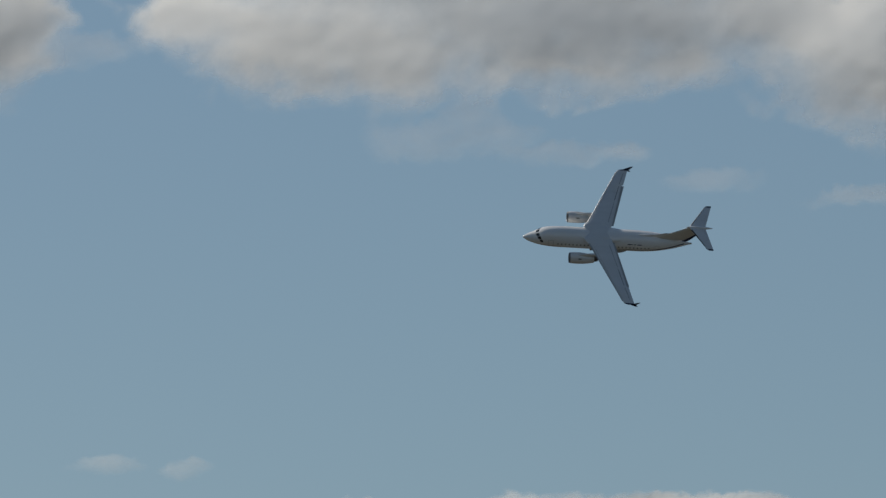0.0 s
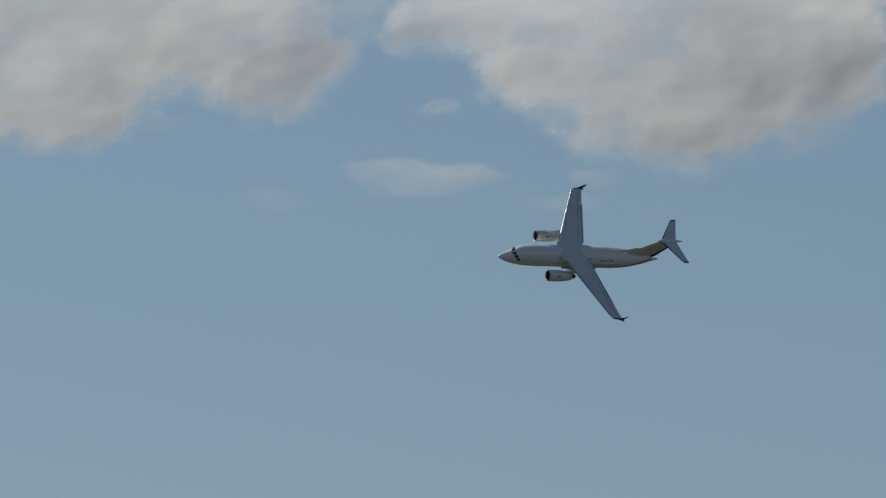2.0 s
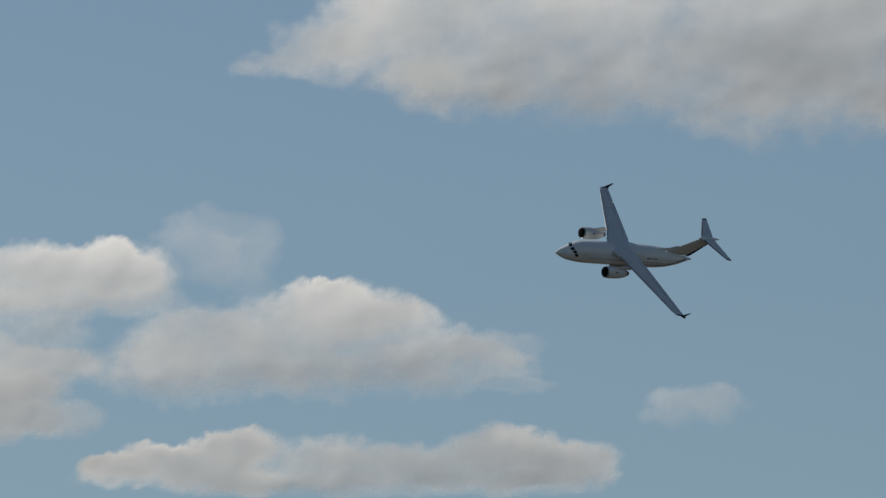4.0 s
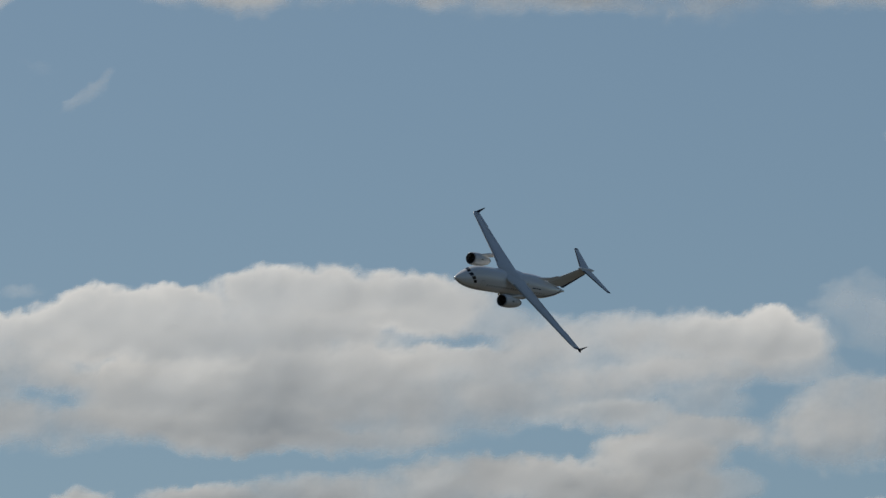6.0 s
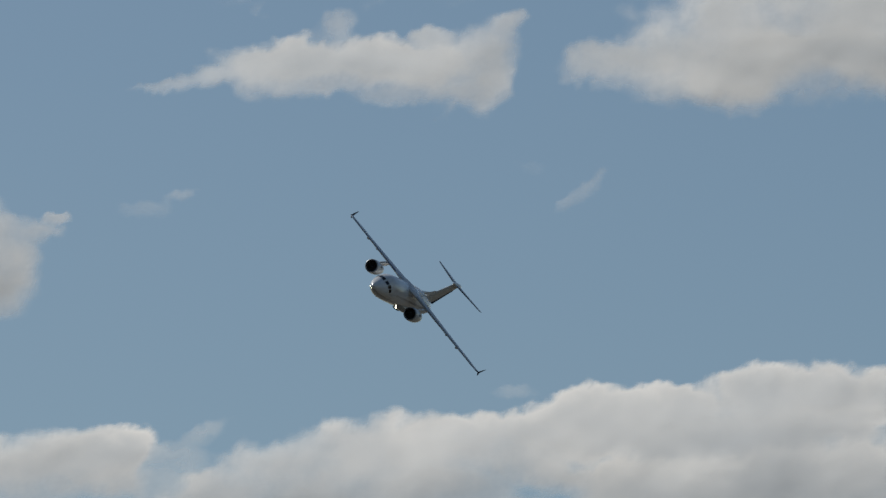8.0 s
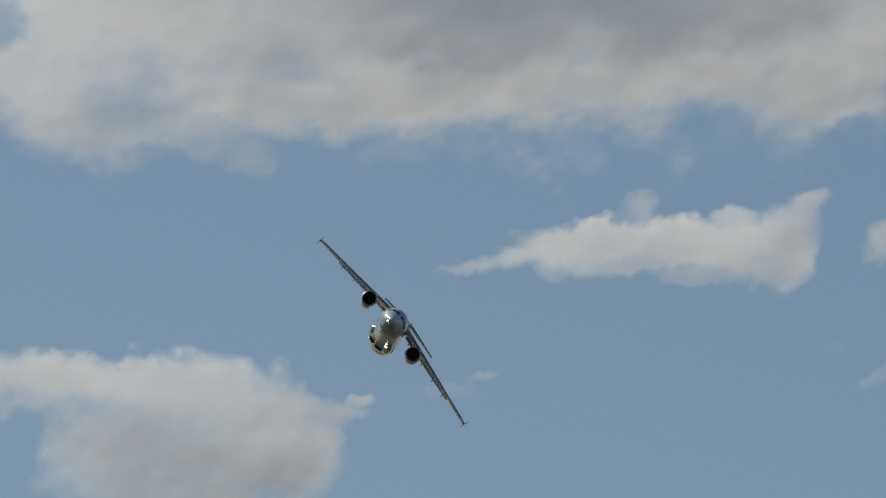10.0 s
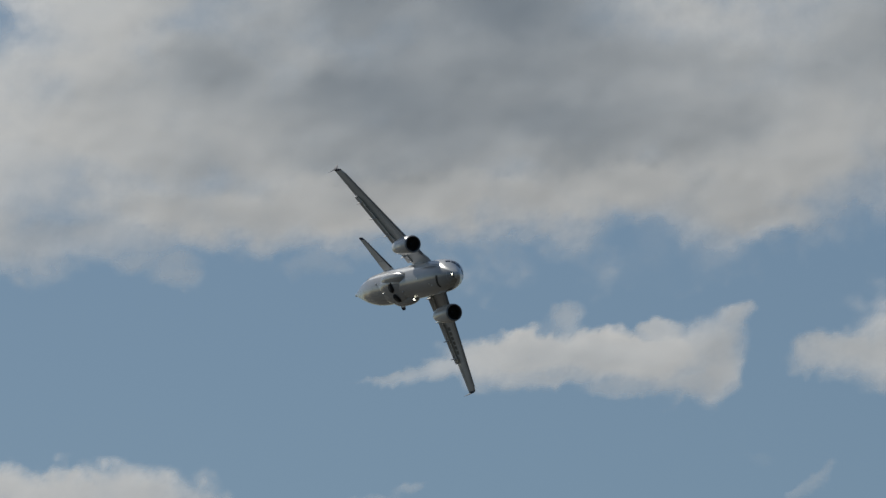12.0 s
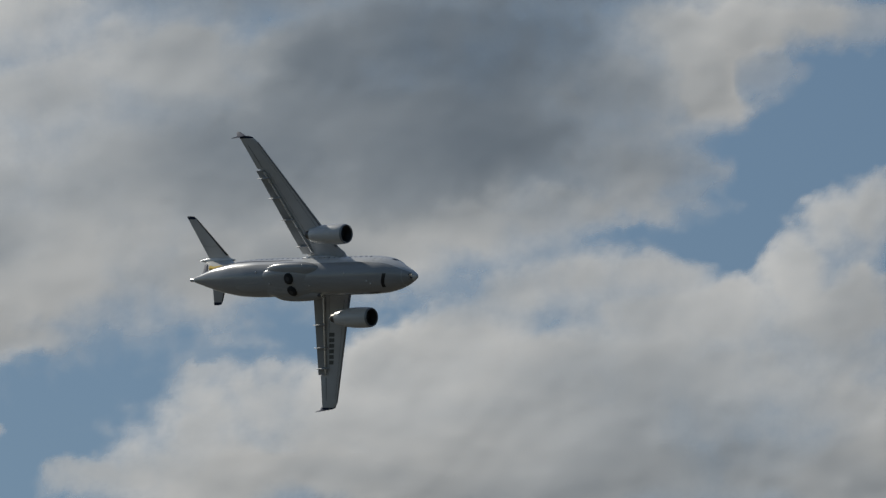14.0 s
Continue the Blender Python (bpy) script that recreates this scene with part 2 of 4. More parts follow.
cloud("white cumulus bank with a lumpy top",
      (3.84, 9.04, 0.44, 0.17, 1.1), (4.38, 9.09, 0.44, 0.15, 1.1), (4.82, 9.08, 0.44, 0.16, 1.1), (5.29, 9.07, 0.31, 0.17, 1),
      (4.1, 8.83, 0.58, 0.14, 1.15), (4.67, 8.89, 0.55, 0.11, 1.1), (5.43, 8.91, 0.29, 0.08, 0.7), (4.28, 8.62, 0.47, 0.09, 0.8),
      (4.86, 8.69, 0.25, 0.09, 0.6))
cloud("thin torn tower of white cloud",
      (5.87, 9.23, 0.25, 0.17, 0.5), (6.23, 9.23, 0.14, 0.18, 0.4), (5.72, 9.29, 0.15, 0.11, 0.45), (6.05, 9.4, 0.16, 0.05, 0.32))
cloud("white cumulus cloud with a domed top",
      (6.59, 8.79, 0.47, 0.21, 1.1), (6.12, 8.66, 0.55, 0.21, 1.1), (6.97, 8.73, 0.35, 0.17, 1.05), (5.69, 8.5, 0.4, 0.16, 1),
      (6.34, 8.47, 0.87, 0.13, 1.4), (7.17, 8.5, 0.58, 0.14, 1.25), (7.6, 8.57, 0.36, 0.12, 0.9), (7.89, 8.63, 0.16, 0.05, 0.42),
      (6.59, 8.94, 0.18, 0.09, 1), (7.86, 8.37, 0.25, 0.04, 0.35))
cloud("broken white cumulus cloud",
      (4.82, 8.52, 0.36, 0.11, 0.85), (4.57, 8.34, 0.35, 0.15, 0.95), (4.71, 8.16, 0.4, 0.09, 0.8), (3.96, 8.14, 0.4, 0.14, 1.1),
      (4.25, 8.13, 0.44, 0.11, 1), (5.07, 8.19, 0.18, 0.08, 0.5), (3.81, 8.24, 0.24, 0.09, 1))
cloud("long low white cloud with a lumpy top",
      (5.36, 7.83, 0.25, 0.09, 0.95), (5.83, 7.89, 0.4, 0.13, 1.05), (6.1, 7.99, 0.25, 0.11, 1.05), (6.66, 7.93, 0.4, 0.12, 1.05),
      (7.17, 7.9, 0.44, 0.13, 1.05), (7.76, 7.97, 0.35, 0.15, 1.1), (8.12, 7.88, 0.31, 0.13, 1), (6.81, 7.79, 1.16, 0.08, 1.25),
      (7.96, 7.77, 0.44, 0.07, 1))
cloud("small pale tuft of cloud",
      (9.08, 8.27, 0.24, 0.09, 0.55), (8.86, 8.17, 0.15, 0.05, 0.3), (9.15, 8.32, 0.13, 0.06, 0.5))
cloud("long white cumulus bank with rounded tops",
      (0.55, 9.11, 0.4, 0.16, 1.05), (0.98, 9.22, 0.4, 0.16, 1.1), (1.49, 9.22, 0.44, 0.15, 1.1), (2.03, 9.3, 0.36, 0.16, 1.1),
      (2.47, 9.34, 0.36, 0.16, 1.1), (2.94, 9.34, 0.31, 0.15, 1.05), (3.28, 9.27, 0.35, 0.15, 1), (3.59, 9.19, 0.22, 0.11, 0.6),
      (1.78, 9.08, 0.65, 0.12, 1.25), (2.5, 9.14, 0.47, 0.11, 1.15), (3.05, 9.19, 0.33, 0.08, 0.95))
cloud("long white cumulus bank with a grey base",
      (2.22, 8.85, 0.55, 0.15, 1.1), (2.87, 8.87, 0.51, 0.15, 1.1), (3.45, 8.95, 0.51, 0.15, 1.1), (3.79, 9.05, 0.31, 0.14, 1.05),
      (1.42, 8.77, 0.62, 0.18, 1.15), (0.7, 8.87, 0.51, 0.14, 1), (0.63, 8.58, 0.58, 0.14, 1.15), (1.42, 8.55, 0.55, 0.11, 1.25),
      (2.14, 8.58, 0.55, 0.12, 1.45), (2.94, 8.64, 0.55, 0.15, 1.5), (3.52, 8.75, 0.51, 0.18, 1.25), (0.44, 8.97, 0.4, 0.12, 0.9))
cloud("low white cloud bank with a lumpy top",
      (1.79, 8.05, 0.4, 0.12, 1), (2.51, 8.07, 0.55, 0.17, 1.1), (3.16, 8.12, 0.51, 0.2, 1.15), (3.57, 8.22, 0.35, 0.16, 1.1),
      (3.95, 8.16, 0.31, 0.14, 1.05), (4.42, 8.28, 0.29, 0.15, 0.9), (0.85, 8.01, 0.18, 0.09, 0.9), (1.14, 7.97, 0.24, 0.07, 0.9),
      (1.54, 8.02, 0.27, 0.12, 1))
cloud("faint scrap of pale cloud",
      (0.16, 8.01, 0.22, 0.04, 0.3))
cloud("broad white cumulus bank with a slanting top",
      (-0.02, 9.06, 0.51, 0.16, 1.05), (-0.52, 8.98, 0.45, 0.17, 1.05), (-1.03, 8.89, 0.4, 0.17, 1), (-1.46, 8.72, 0.36, 0.21, 1),
      (-1.77, 8.54, 0.27, 0.14, 0.95), (-1.35, 8.47, 0.51, 0.1, 1.05), (-0.81, 8.66, 0.47, 0.18, 1.1), (-0.09, 8.76, 0.44, 0.19, 1.4),
      (0.06, 8.5, 0.44, 0.13, 1.05), (-0.52, 8.84, 0.4, 0.15, 1.05))
cloud("white cumulus cloud with a ragged flank",
      (-2.4, 8.89, 0.38, 0.18, 1.1), (-2.15, 8.97, 0.25, 0.14, 1.05), (-2.1, 8.79, 0.25, 0.09, 0.8), (-2.76, 8.83, 0.4, 0.19, 1.2))
cloud("torn spike of thin white cloud",
      (-1.59, 9.08, 0.2, 0.05, 0.45, 25), (-1.73, 8.96, 0.2, 0.08, 0.55), (-1.82, 8.81, 0.16, 0.1, 0.45))
cloud("thin streak of white cloud",
      (-1.89, 10.52, 0.12, 0.03, 0.3, 10), (-1.7, 10.6, 0.1, 0.03, 0.34, 18))
cloud("faint torn wisp of white cloud",
      (0.91, 10.67, 0.11, 0.04, 0.36, 42), (0.77, 10.58, 0.11, 0.03, 0.28, 35), (1, 10.75, 0.07, 0.02, 0.26, 40), (0.55, 10.8, 0.07, 0.04, 0.12))
cloud("faint scrap of pale cloud",
      (0.46, 9.39, 0.14, 0.03, 0.3))
cloud("thick white cumulus cloud with a grey centre",
      (-3.66, 10.5, 0.47, 0.23, 1), (-3.33, 10.44, 0.38, 0.22, 1), (-3, 10.32, 0.31, 0.23, 1), (-2.77, 10.23, 0.19, 0.21, 0.9),
      (-2.5, 10.46, 0.08, 0.03, 0.7, 15), (-2.65, 10.38, 0.14, 0.08, 0.8), (-3.4, 10.12, 0.51, 0.25, 1.7), (-3, 10.04, 0.29, 0.14, 1),
      (-3.51, 9.84, 0.35, 0.22, 1.2), (-3.27, 9.77, 0.15, 0.14, 0.8), (-3.95, 10.19, 0.4, 0.46, 1.5))
cloud("white cumulus cloud with a broad domed top",
      (-5.08, 10.54, 0.51, 0.16, 1), (-4.5, 10.61, 0.44, 0.16, 1), (-3.85, 10.58, 0.44, 0.16, 1), (-3.45, 10.53, 0.4, 0.18, 1),
      (-2.94, 10.43, 0.29, 0.09, 0.95), (-2.61, 10.39, 0.16, 0.05, 0.75))
cloud("white cumulus cloud with a ragged crest",
      (-1.79, 11.31, 0.22, 0.03, 0.55, 6), (-1.5, 11.36, 0.22, 0.06, 0.67, 14), (-1.19, 11.45, 0.23, 0.14, 0.8), (-0.86, 11.46, 0.33, 0.15, 0.84),
      (-0.46, 11.45, 0.35, 0.15, 0.84), (-0.1, 11.45, 0.35, 0.19, 0.88), (0.23, 11.56, 0.19, 0.2, 0.84), (0.36, 11.71, 0.15, 0.07, 0.76, 30),
      (0.27, 11.38, 0.15, 0.16, 0.8), (0.12, 11.29, 0.27, 0.08, 0.67), (-0.7, 11.71, 0.1, 0.09, 0.55), (-0.28, 11.25, 0.2, 0.05, 0.46),
      (-0.83, 11.3, 0.31, 0.05, 0.59), (-0.1, 11.63, 0.13, 0.07, 0.71))
cloud("faint scrap of pale cloud",
      (-1.92, 10.53, 0.14, 0.04, 0.22))
cloud("white cumulus cloud with a ragged flank",
      (0.94, 11.5, 0.15, 0.11, 0.85), (1.14, 11.49, 0.25, 0.14, 0.95), (1.51, 11.51, 0.35, 0.21, 1.05), (1.73, 11.76, 0.23, 0.31, 1),
      (1.89, 11.85, 0.25, 0.29, 1), (1.72, 11.34, 0.29, 0.11, 0.9), (1.94, 11.48, 0.33, 0.25, 1.1), (1.79, 12.13, 0.12, 0.07, 0.8))
cloud("small torn shreds of white cloud under a grey deck",
      (-3.24, 12.03, 0.15, 0.06, 0.45), (-2.4, 12.03, 0.13, 0.07, 0.36), (-2.18, 12.02, 0.1, 0.04, 0.28), (-1.78, 12.08, 0.09, 0.09, 0.26),
      (-0.13, 12.17, 0.13, 0.13, 0.18), (1.26, 12.27, 0.05, 0.13, 0.18), (-3.53, 12.16, 0.27, 0.11, 0.55))
cloud("long grey cloud deck with a pale lower edge",
      (-4.15, 12.65, 0.58, 0.29, 0.8), (-4.7, 12.54, 0.44, 0.23, 0.8), (-4.15, 12.18, 0.42, 0.2, 0.8), (-4.44, 12.36, 0.36, 0.21, 0.8),
      (-3.71, 12.19, 0.35, 0.15, 0.8), (-3.24, 12.35, 0.51, 0.16, 1), (-2.65, 12.35, 0.47, 0.17, 1.05), (-2.1, 12.41, 0.47, 0.18, 1),
      (-1.52, 12.42, 0.51, 0.17, 0.95), (-0.97, 12.45, 0.58, 0.17, 0.95), (-0.23, 12.51, 0.58, 0.18, 1), (0.39, 12.43, 0.55, 0.18, 1),
      (-3.2, 11.96, 0.16, 0.06, 0.5), (-3.45, 12.04, 0.16, 0.07, 0.55))
cloud("broad dark grey cloud deck",
      (-3.9, 13.22, 0.69, 0.36, 1), (-4.41, 13.15, 0.4, 0.27, 0.85), (-3.16, 12.8, 0.69, 0.36, 1.25), (-2.98, 13.3, 0.69, 0.36, 1.83),
      (-1.99, 13.08, 0.84, 0.32, 2.5), (-1.15, 13.3, 0.69, 0.29, 2.1), (-1.33, 12.74, 0.73, 0.18, 1.83), (-0.3, 12.93, 0.69, 0.21, 2.68),
      (0.5, 12.86, 0.51, 0.29, 1.95), (0.14, 13.32, 0.87, 0.25, 2.07), (-4.78, 13.43, 0.4, 0.16, 0.75), (-4.92, 12.89, 0.22, 0.23, 0.3))
cloud("broad grey cloud deck with darker rolls",
      (-1.03, 13.65, 0.8, 0.34, 3.6), (-2.02, 13.67, 0.51, 0.32, 2.5), (-2.5, 13.53, 0.4, 0.29, 1), (0.22, 13.61, 0.62, 0.22, 0.95),
      (0.74, 13.86, 0.62, 0.23, 0.9), (1.1, 13.54, 0.55, 0.27, 1.25), (-0.18, 13.97, 0.69, 0.25, 1.95), (2.39, 13.68, 0.8, 0.43, 3.66),
      (2.02, 13.22, 0.69, 0.27, 2.2), (1.47, 12.93, 0.69, 0.27, 1.15), (0.66, 12.58, 0.58, 0.22, 1), (2.2, 12.87, 0.58, 0.16, 1.05),
      (2.75, 12.95, 0.47, 0.16, 1), (0, 12.93, 0.69, 0.29, 1.71), (3.05, 13.46, 0.4, 0.39, 2.68), (1.1, 13.24, 0.62, 0.21, 1.95))
cloud("dark heavy grey cloud with soft edges",
      (3.81, 14.17, 0.76, 0.43, 4.6), (3.26, 14.28, 0.69, 0.36, 4), (2.7, 14.06, 0.69, 0.43, 3.66), (3.07, 13.56, 0.8, 0.36, 3.29),
      (3.99, 13.56, 0.69, 0.32, 3.9), (4.51, 13.85, 0.51, 0.36, 2.56), (4.65, 13.42, 0.51, 0.25, 2.07), (4.28, 13.19, 0.62, 0.14, 1.2),
      (3.62, 13.05, 0.62, 0.18, 1.2), (2.15, 14.7, 1.27, 0.32, 3.17), (3.99, 14.71, 1.09, 0.32, 4.6))
cloud("pale grey cloud deck with a torn edge",
      (4.91, 14.27, 0.44, 0.25, 1.2), (5.39, 14.34, 0.44, 0.18, 0.95), (5.91, 14.37, 0.44, 0.14, 0.9), (5.06, 13.95, 0.36, 0.23, 1.1),
      (5.5, 14.02, 0.25, 0.14, 0.55), (5.47, 14.66, 0.73, 0.25, 1.2), (6.24, 14.33, 0.22, 0.11, 0.6))
cloud("pale grey cloud deck",
      (0.6, 14.37, 0.58, 0.29, 1.2), (0.86, 13.84, 0.62, 0.34, 0.9), (1.6, 14.06, 0.62, 0.36, 1.71), (1.97, 13.35, 0.87, 0.36, 1.83),
      (1.05, 13.3, 0.69, 0.32, 1.15), (2.52, 12.88, 0.73, 0.23, 1.59), (1.61, 12.79, 0.73, 0.21, 1.1), (0.88, 12.64, 0.69, 0.25, 0.95),
      (0.73, 12.34, 0.4, 0.09, 0.75), (3.07, 12.83, 0.4, 0.15, 1), (3.29, 12.71, 0.2, 0.09, 0.6))
cloud("white cumulus cloud with a jagged crest",
      (1, 11.44, 0.25, 0.08, 0.8), (1.32, 11.48, 0.38, 0.13, 1), (1.78, 11.76, 0.24, 0.21, 1), (1.75, 12.02, 0.12, 0.12, 0.85),
      (2.23, 11.91, 0.29, 0.21, 1), (2.24, 12.11, 0.09, 0.08, 0.8), (2.67, 11.77, 0.47, 0.24, 1), (2.56, 11.47, 0.69, 0.2, 1.1),
      (1.8, 11.45, 0.44, 0.16, 1))
cloud("towering white cumulus cloud with a lumpy top",
      (3.07, 12.17, 0.33, 0.27, 1), (3.51, 12.28, 0.42, 0.3, 1.1), (3.79, 12.62, 0.31, 0.23, 1), (4.24, 12.69, 0.47, 0.21, 1),
      (4.72, 12.72, 0.36, 0.18, 1), (4.76, 12.49, 0.47, 0.2, 1.6), (5.27, 12.45, 0.51, 0.26, 1.2), (5.64, 12.77, 0.22, 0.28, 1),
      (5.91, 13.07, 0.23, 0.19, 0.95), (6.17, 13.14, 0.25, 0.24, 1), (5.93, 12.48, 0.47, 0.32, 1.3))
cloud("wide white cumulus cloud with a pale grey base",
      (4.17, 12.13, 0.76, 0.25, 1.35), (5.08, 11.99, 0.76, 0.29, 1.5), (5.92, 11.91, 0.55, 0.36, 1.3), (3.44, 11.8, 0.76, 0.23, 1),
      (4.24, 11.63, 0.91, 0.25, 1.3), (5.26, 11.52, 0.8, 0.25, 1.6), (5.99, 11.48, 0.51, 0.25, 1.3), (2.86, 11.43, 0.87, 0.18, 1.3),
      (4.17, 11.41, 1.05, 0.17, 1.5), (5.62, 11.38, 0.84, 0.16, 1.4))
cloud("even grey middle of a cloud deck",
      (-3.9, 12.9, 1.09, 0.54, 0), (-2.06, 12.91, 1.53, 0.54, 0), (-0.23, 12.93, 1.45, 0.5, 0), (-0.73, 13.18, 2.04, 0.75, 0),
      (1.65, 13.4, 1.64, 0.61, 0), (1.42, 13.31, 1.38, 0.75, 0), (3.44, 13.67, 1.38, 0.71, 0))
cloud("even white middle of a cumulus bank",
      (3.62, 11.78, 1.74, 0.39, 0), (5.08, 12.06, 1.2, 0.54, 0), (1.6, 9.09, 1.2, 0.21, 0), (2.14, 8.77, 1.53, 0.18, 0),
      (-0.67, 8.77, 0.84, 0.25, 0))
cloud("soft pale base of a cumulus bank",
      (2.69, 8.48, 0.58, 0.08, 1), (1.96, 8.45, 0.51, 0.07, 1))
cloud("pale grey upper part of a cloud deck",
      (-3.37, 13.84, 0.73, 0.29, 1.2), (-3.81, 13.62, 0.47, 0.32, 1), (-2.75, 13.88, 0.65, 0.29, 1.6))
GAPS = [  # breaks and thin places in the clouds: bearing, elevation, half width, half height in degrees, depth
    (1.02, 8.95, 0.25, 0.06, 0.6), (2.83, 9.12, 0.29, 0.04, 0.5), (3.41, 9.07, 0.29, 0.03, 0.6), (0.7, 8.67, 0.2, 0.07, 0.5), (3.81, 8.48, 0.29, 0.09, 0.7),
    (-0.47, 8.49, 0.12, 0.05, 0.6), (0.65, 8.66, 0.25, 0.1, 0.35), (-1.75, 8.83, 0.13, 0.13, 0.35), (5.72, 13.55, 0.4, 0.29, 0.8), (4.58, 13.02, 0.29, 0.05, 0.6),
    (5.2, 12.92, 0.22, 0.13, 0.7),
]


def build_clouds(distance=4400.0, step=0.019):
    """The clouds as bodies of vapour that swell away towards the sun, one object each, far beyond the airliner."""
    every = np.array([p[:5] for _, puffs in CLOUDS for p in puffs])
    az, el = np.meshgrid(np.arange(every[:, 0].min() - 2, every[:, 0].max() + 2, step), np.arange(every[:, 1].min() - 1, every[:, 1].max() + 1, step), indexing="ij")
    bend_u, bend_v = 0.08 * fractal(az * 1.8, el * 2.2, 1), 0.05 * fractal(az * 1.8 + 40, el * 2.2, 3)
    curl_u = 0.024 * fractal(az * 6, el * 7, 7, 2) + 0.015 * fractal(az * 17, el * 19, 61, 3, 0.6)
    curl_v = 0.016 * fractal(az * 6, el * 7 + 9, 11, 2) + 0.015 * fractal(az * 17 + 5, el * 19, 65, 3, 0.6)
    near, weight, dense, low = np.full(az.shape, 1e-12), np.full(az.shape, 1e-9), np.zeros(az.shape), np.zeros(az.shape)
    best, owner = np.full(az.shape, -9.0), np.full(az.shape, -1)
    for index, (label, puffs) in enumerate(CLOUDS):
        for ba, be, ra, re, w, *lean in puffs:
            i0, i1 = np.searchsorted(az[:, 0], (ba - 2.3 * ra - 0.5, ba + 2.3 * ra + 0.5))
            j0, j1 = np.searchsorted(el[0], (be - 2.5 * re - 0.4, be + 2.5 * re + 0.4))
            k = (slice(i0, i1), slice(j0, j1))
            span = min(1.0, re / 0.16)
            u, v = az[k] + span * bend_u[k] + curl_u[k], el[k] + span * bend_v[k] + curl_v[k]
            c, s_ = math.cos(radians(sum(lean))), math.sin(radians(sum(lean)))
            along, over = (u - ba) * c + (v - be) * s_, (v - be) * c - (u - ba) * s_
            d = 1 - (along / (ra * 1.26)) ** 2 - (over / (re * np.where(over < 0, 1.46, 1.15))) ** 2
            near[k] += np.exp(np.clip(d * 9, -40, 40))
            s = np.exp(np.clip(d * 3.2, -30, 30)) * (w > 0)
            weight[k] += s
            dense[k] += s * w
            low[k] += s * np.clip((be - v) / re, -1, 1)
            mine = d > best[k]
            best[k] = np.where(mine, d, best[k])
            owner[k] = np.where(mine, index, owner[k])
    near, dense, low = np.log(near) / 9, dense / weight, low / weight
    for ba, be, ra, re, depth in GAPS:
        near -= depth * np.exp(-((az + bend_u + curl_u - ba) / ra) ** 2 - ((el + bend_v + curl_v - be) / re) ** 2)
    swell = np.clip(near + 0.4, 0, 1.5)
    for _ in range(3):
        for axis in (0, 1):
            total = np.cumsum(np.pad(swell, [(16, 15) if a == axis else (0, 0) for a in (0, 1)], mode="edge"), axis)
            swell = (np.take(total, range(31, total.shape[axis]), axis) - np.take(total, range(0, total.shape[axis] - 31), axis)) / 31
    thin = np.clip(1 - dense, 0, 1)
    calm = near + 0.2
    ragged_edge = fractal(az * 3.6, el * 5.2, 21, 5, 0.5) + 0.35 * fractal(az * 9, el * 11, 33, 3, 0.5)
    near = calm + (0.24 + 0.3 * thin) * ragged_edge * np.clip(1.15 - 0.9 * near, 0.12, 1)
    ragged = np.clip(0.5 + 0.9 * fractal(az * 0.9, el * 1.3, 90, 3), 0, 1)
    width = 0.85 + 0.70 * ragged + 0.35 * np.clip(low, -0.7, 1) + 1.2 * thin
    cover = np.where(near < -0.6, -1, (near + 0.1) / (1.08 * width))
    rolls = 0.30 * fractal(az * 1.1, el * 2.4, 70, 4, 0.45)
    # extra thickness puts shade on low clouds' bases; less brightens high decks' lower edges
    thick = np.clip(np.clip(0.2 * near + 0.8 * calm - 0.15, 0, 1.15) ** 0.8 * dense * (1 + rolls * np.clip(1.4 / dense, 0.15, 1) + 0.24 * np.clip(low, -1, 1) * np.clip((9.9 - el) / 0.9, -0.5, 1)), 0, 9)
    opacity = np.clip(1.1 * dense ** 1.3, 0, 1)
    keep = cover > -0.22
    quad = keep[:-1, :-1] | keep[1:, :-1] | keep[1:, 1:] | keep[:-1, 1:]
    lumps = fractal(az * 2.2, el * 3.0, 50, 3, 0.42) * np.clip(near, 0, 1)
    r = distance + 13 * swell + 0.9 * lumps
    ra, re = np.radians(az), np.radians(el)
    xyz = np.stack([r * np.sin(ra) * np.cos(re), r * np.cos(ra) * np.cos(re), EYE[2] + r * np.sin(re)], -1).reshape(-1, 3)
    fields = (("thickness", thick), ("cover", np.clip(cover, -0.5, 2)), ("opacity", opacity))
    rows = az.shape[1]
    for index, (label, puffs) in enumerate(CLOUDS):
        i, j = np.nonzero(quad & (owner[:-1, :-1] == index))
        corner = i * rows + j
        faces = np.stack([corner, corner + 1, corner + rows + 1, corner + rows], 1)
        used, faces = np.unique(faces, return_inverse=True)
        centre = xyz[used].mean(0)
        me = bpy.data.meshes.new("cloud")
        me.from_pydata((xyz[used] - centre).tolist(), [], faces.reshape(-1, 4).tolist())
        for field, values in fields:
            me.attributes.new(field, 'FLOAT', 'POINT').data.foreach_set("value", values.reshape(-1)[used].astype(np.float32))
        me.polygons.foreach_set("use_smooth", [True] * len(me.polygons))
        me.materials.append(VAPOUR)
        ob = new("cloud", me)
        ob.location = centre
        tagged(ob, label, "cloud", kind="structure")


build_clouds()


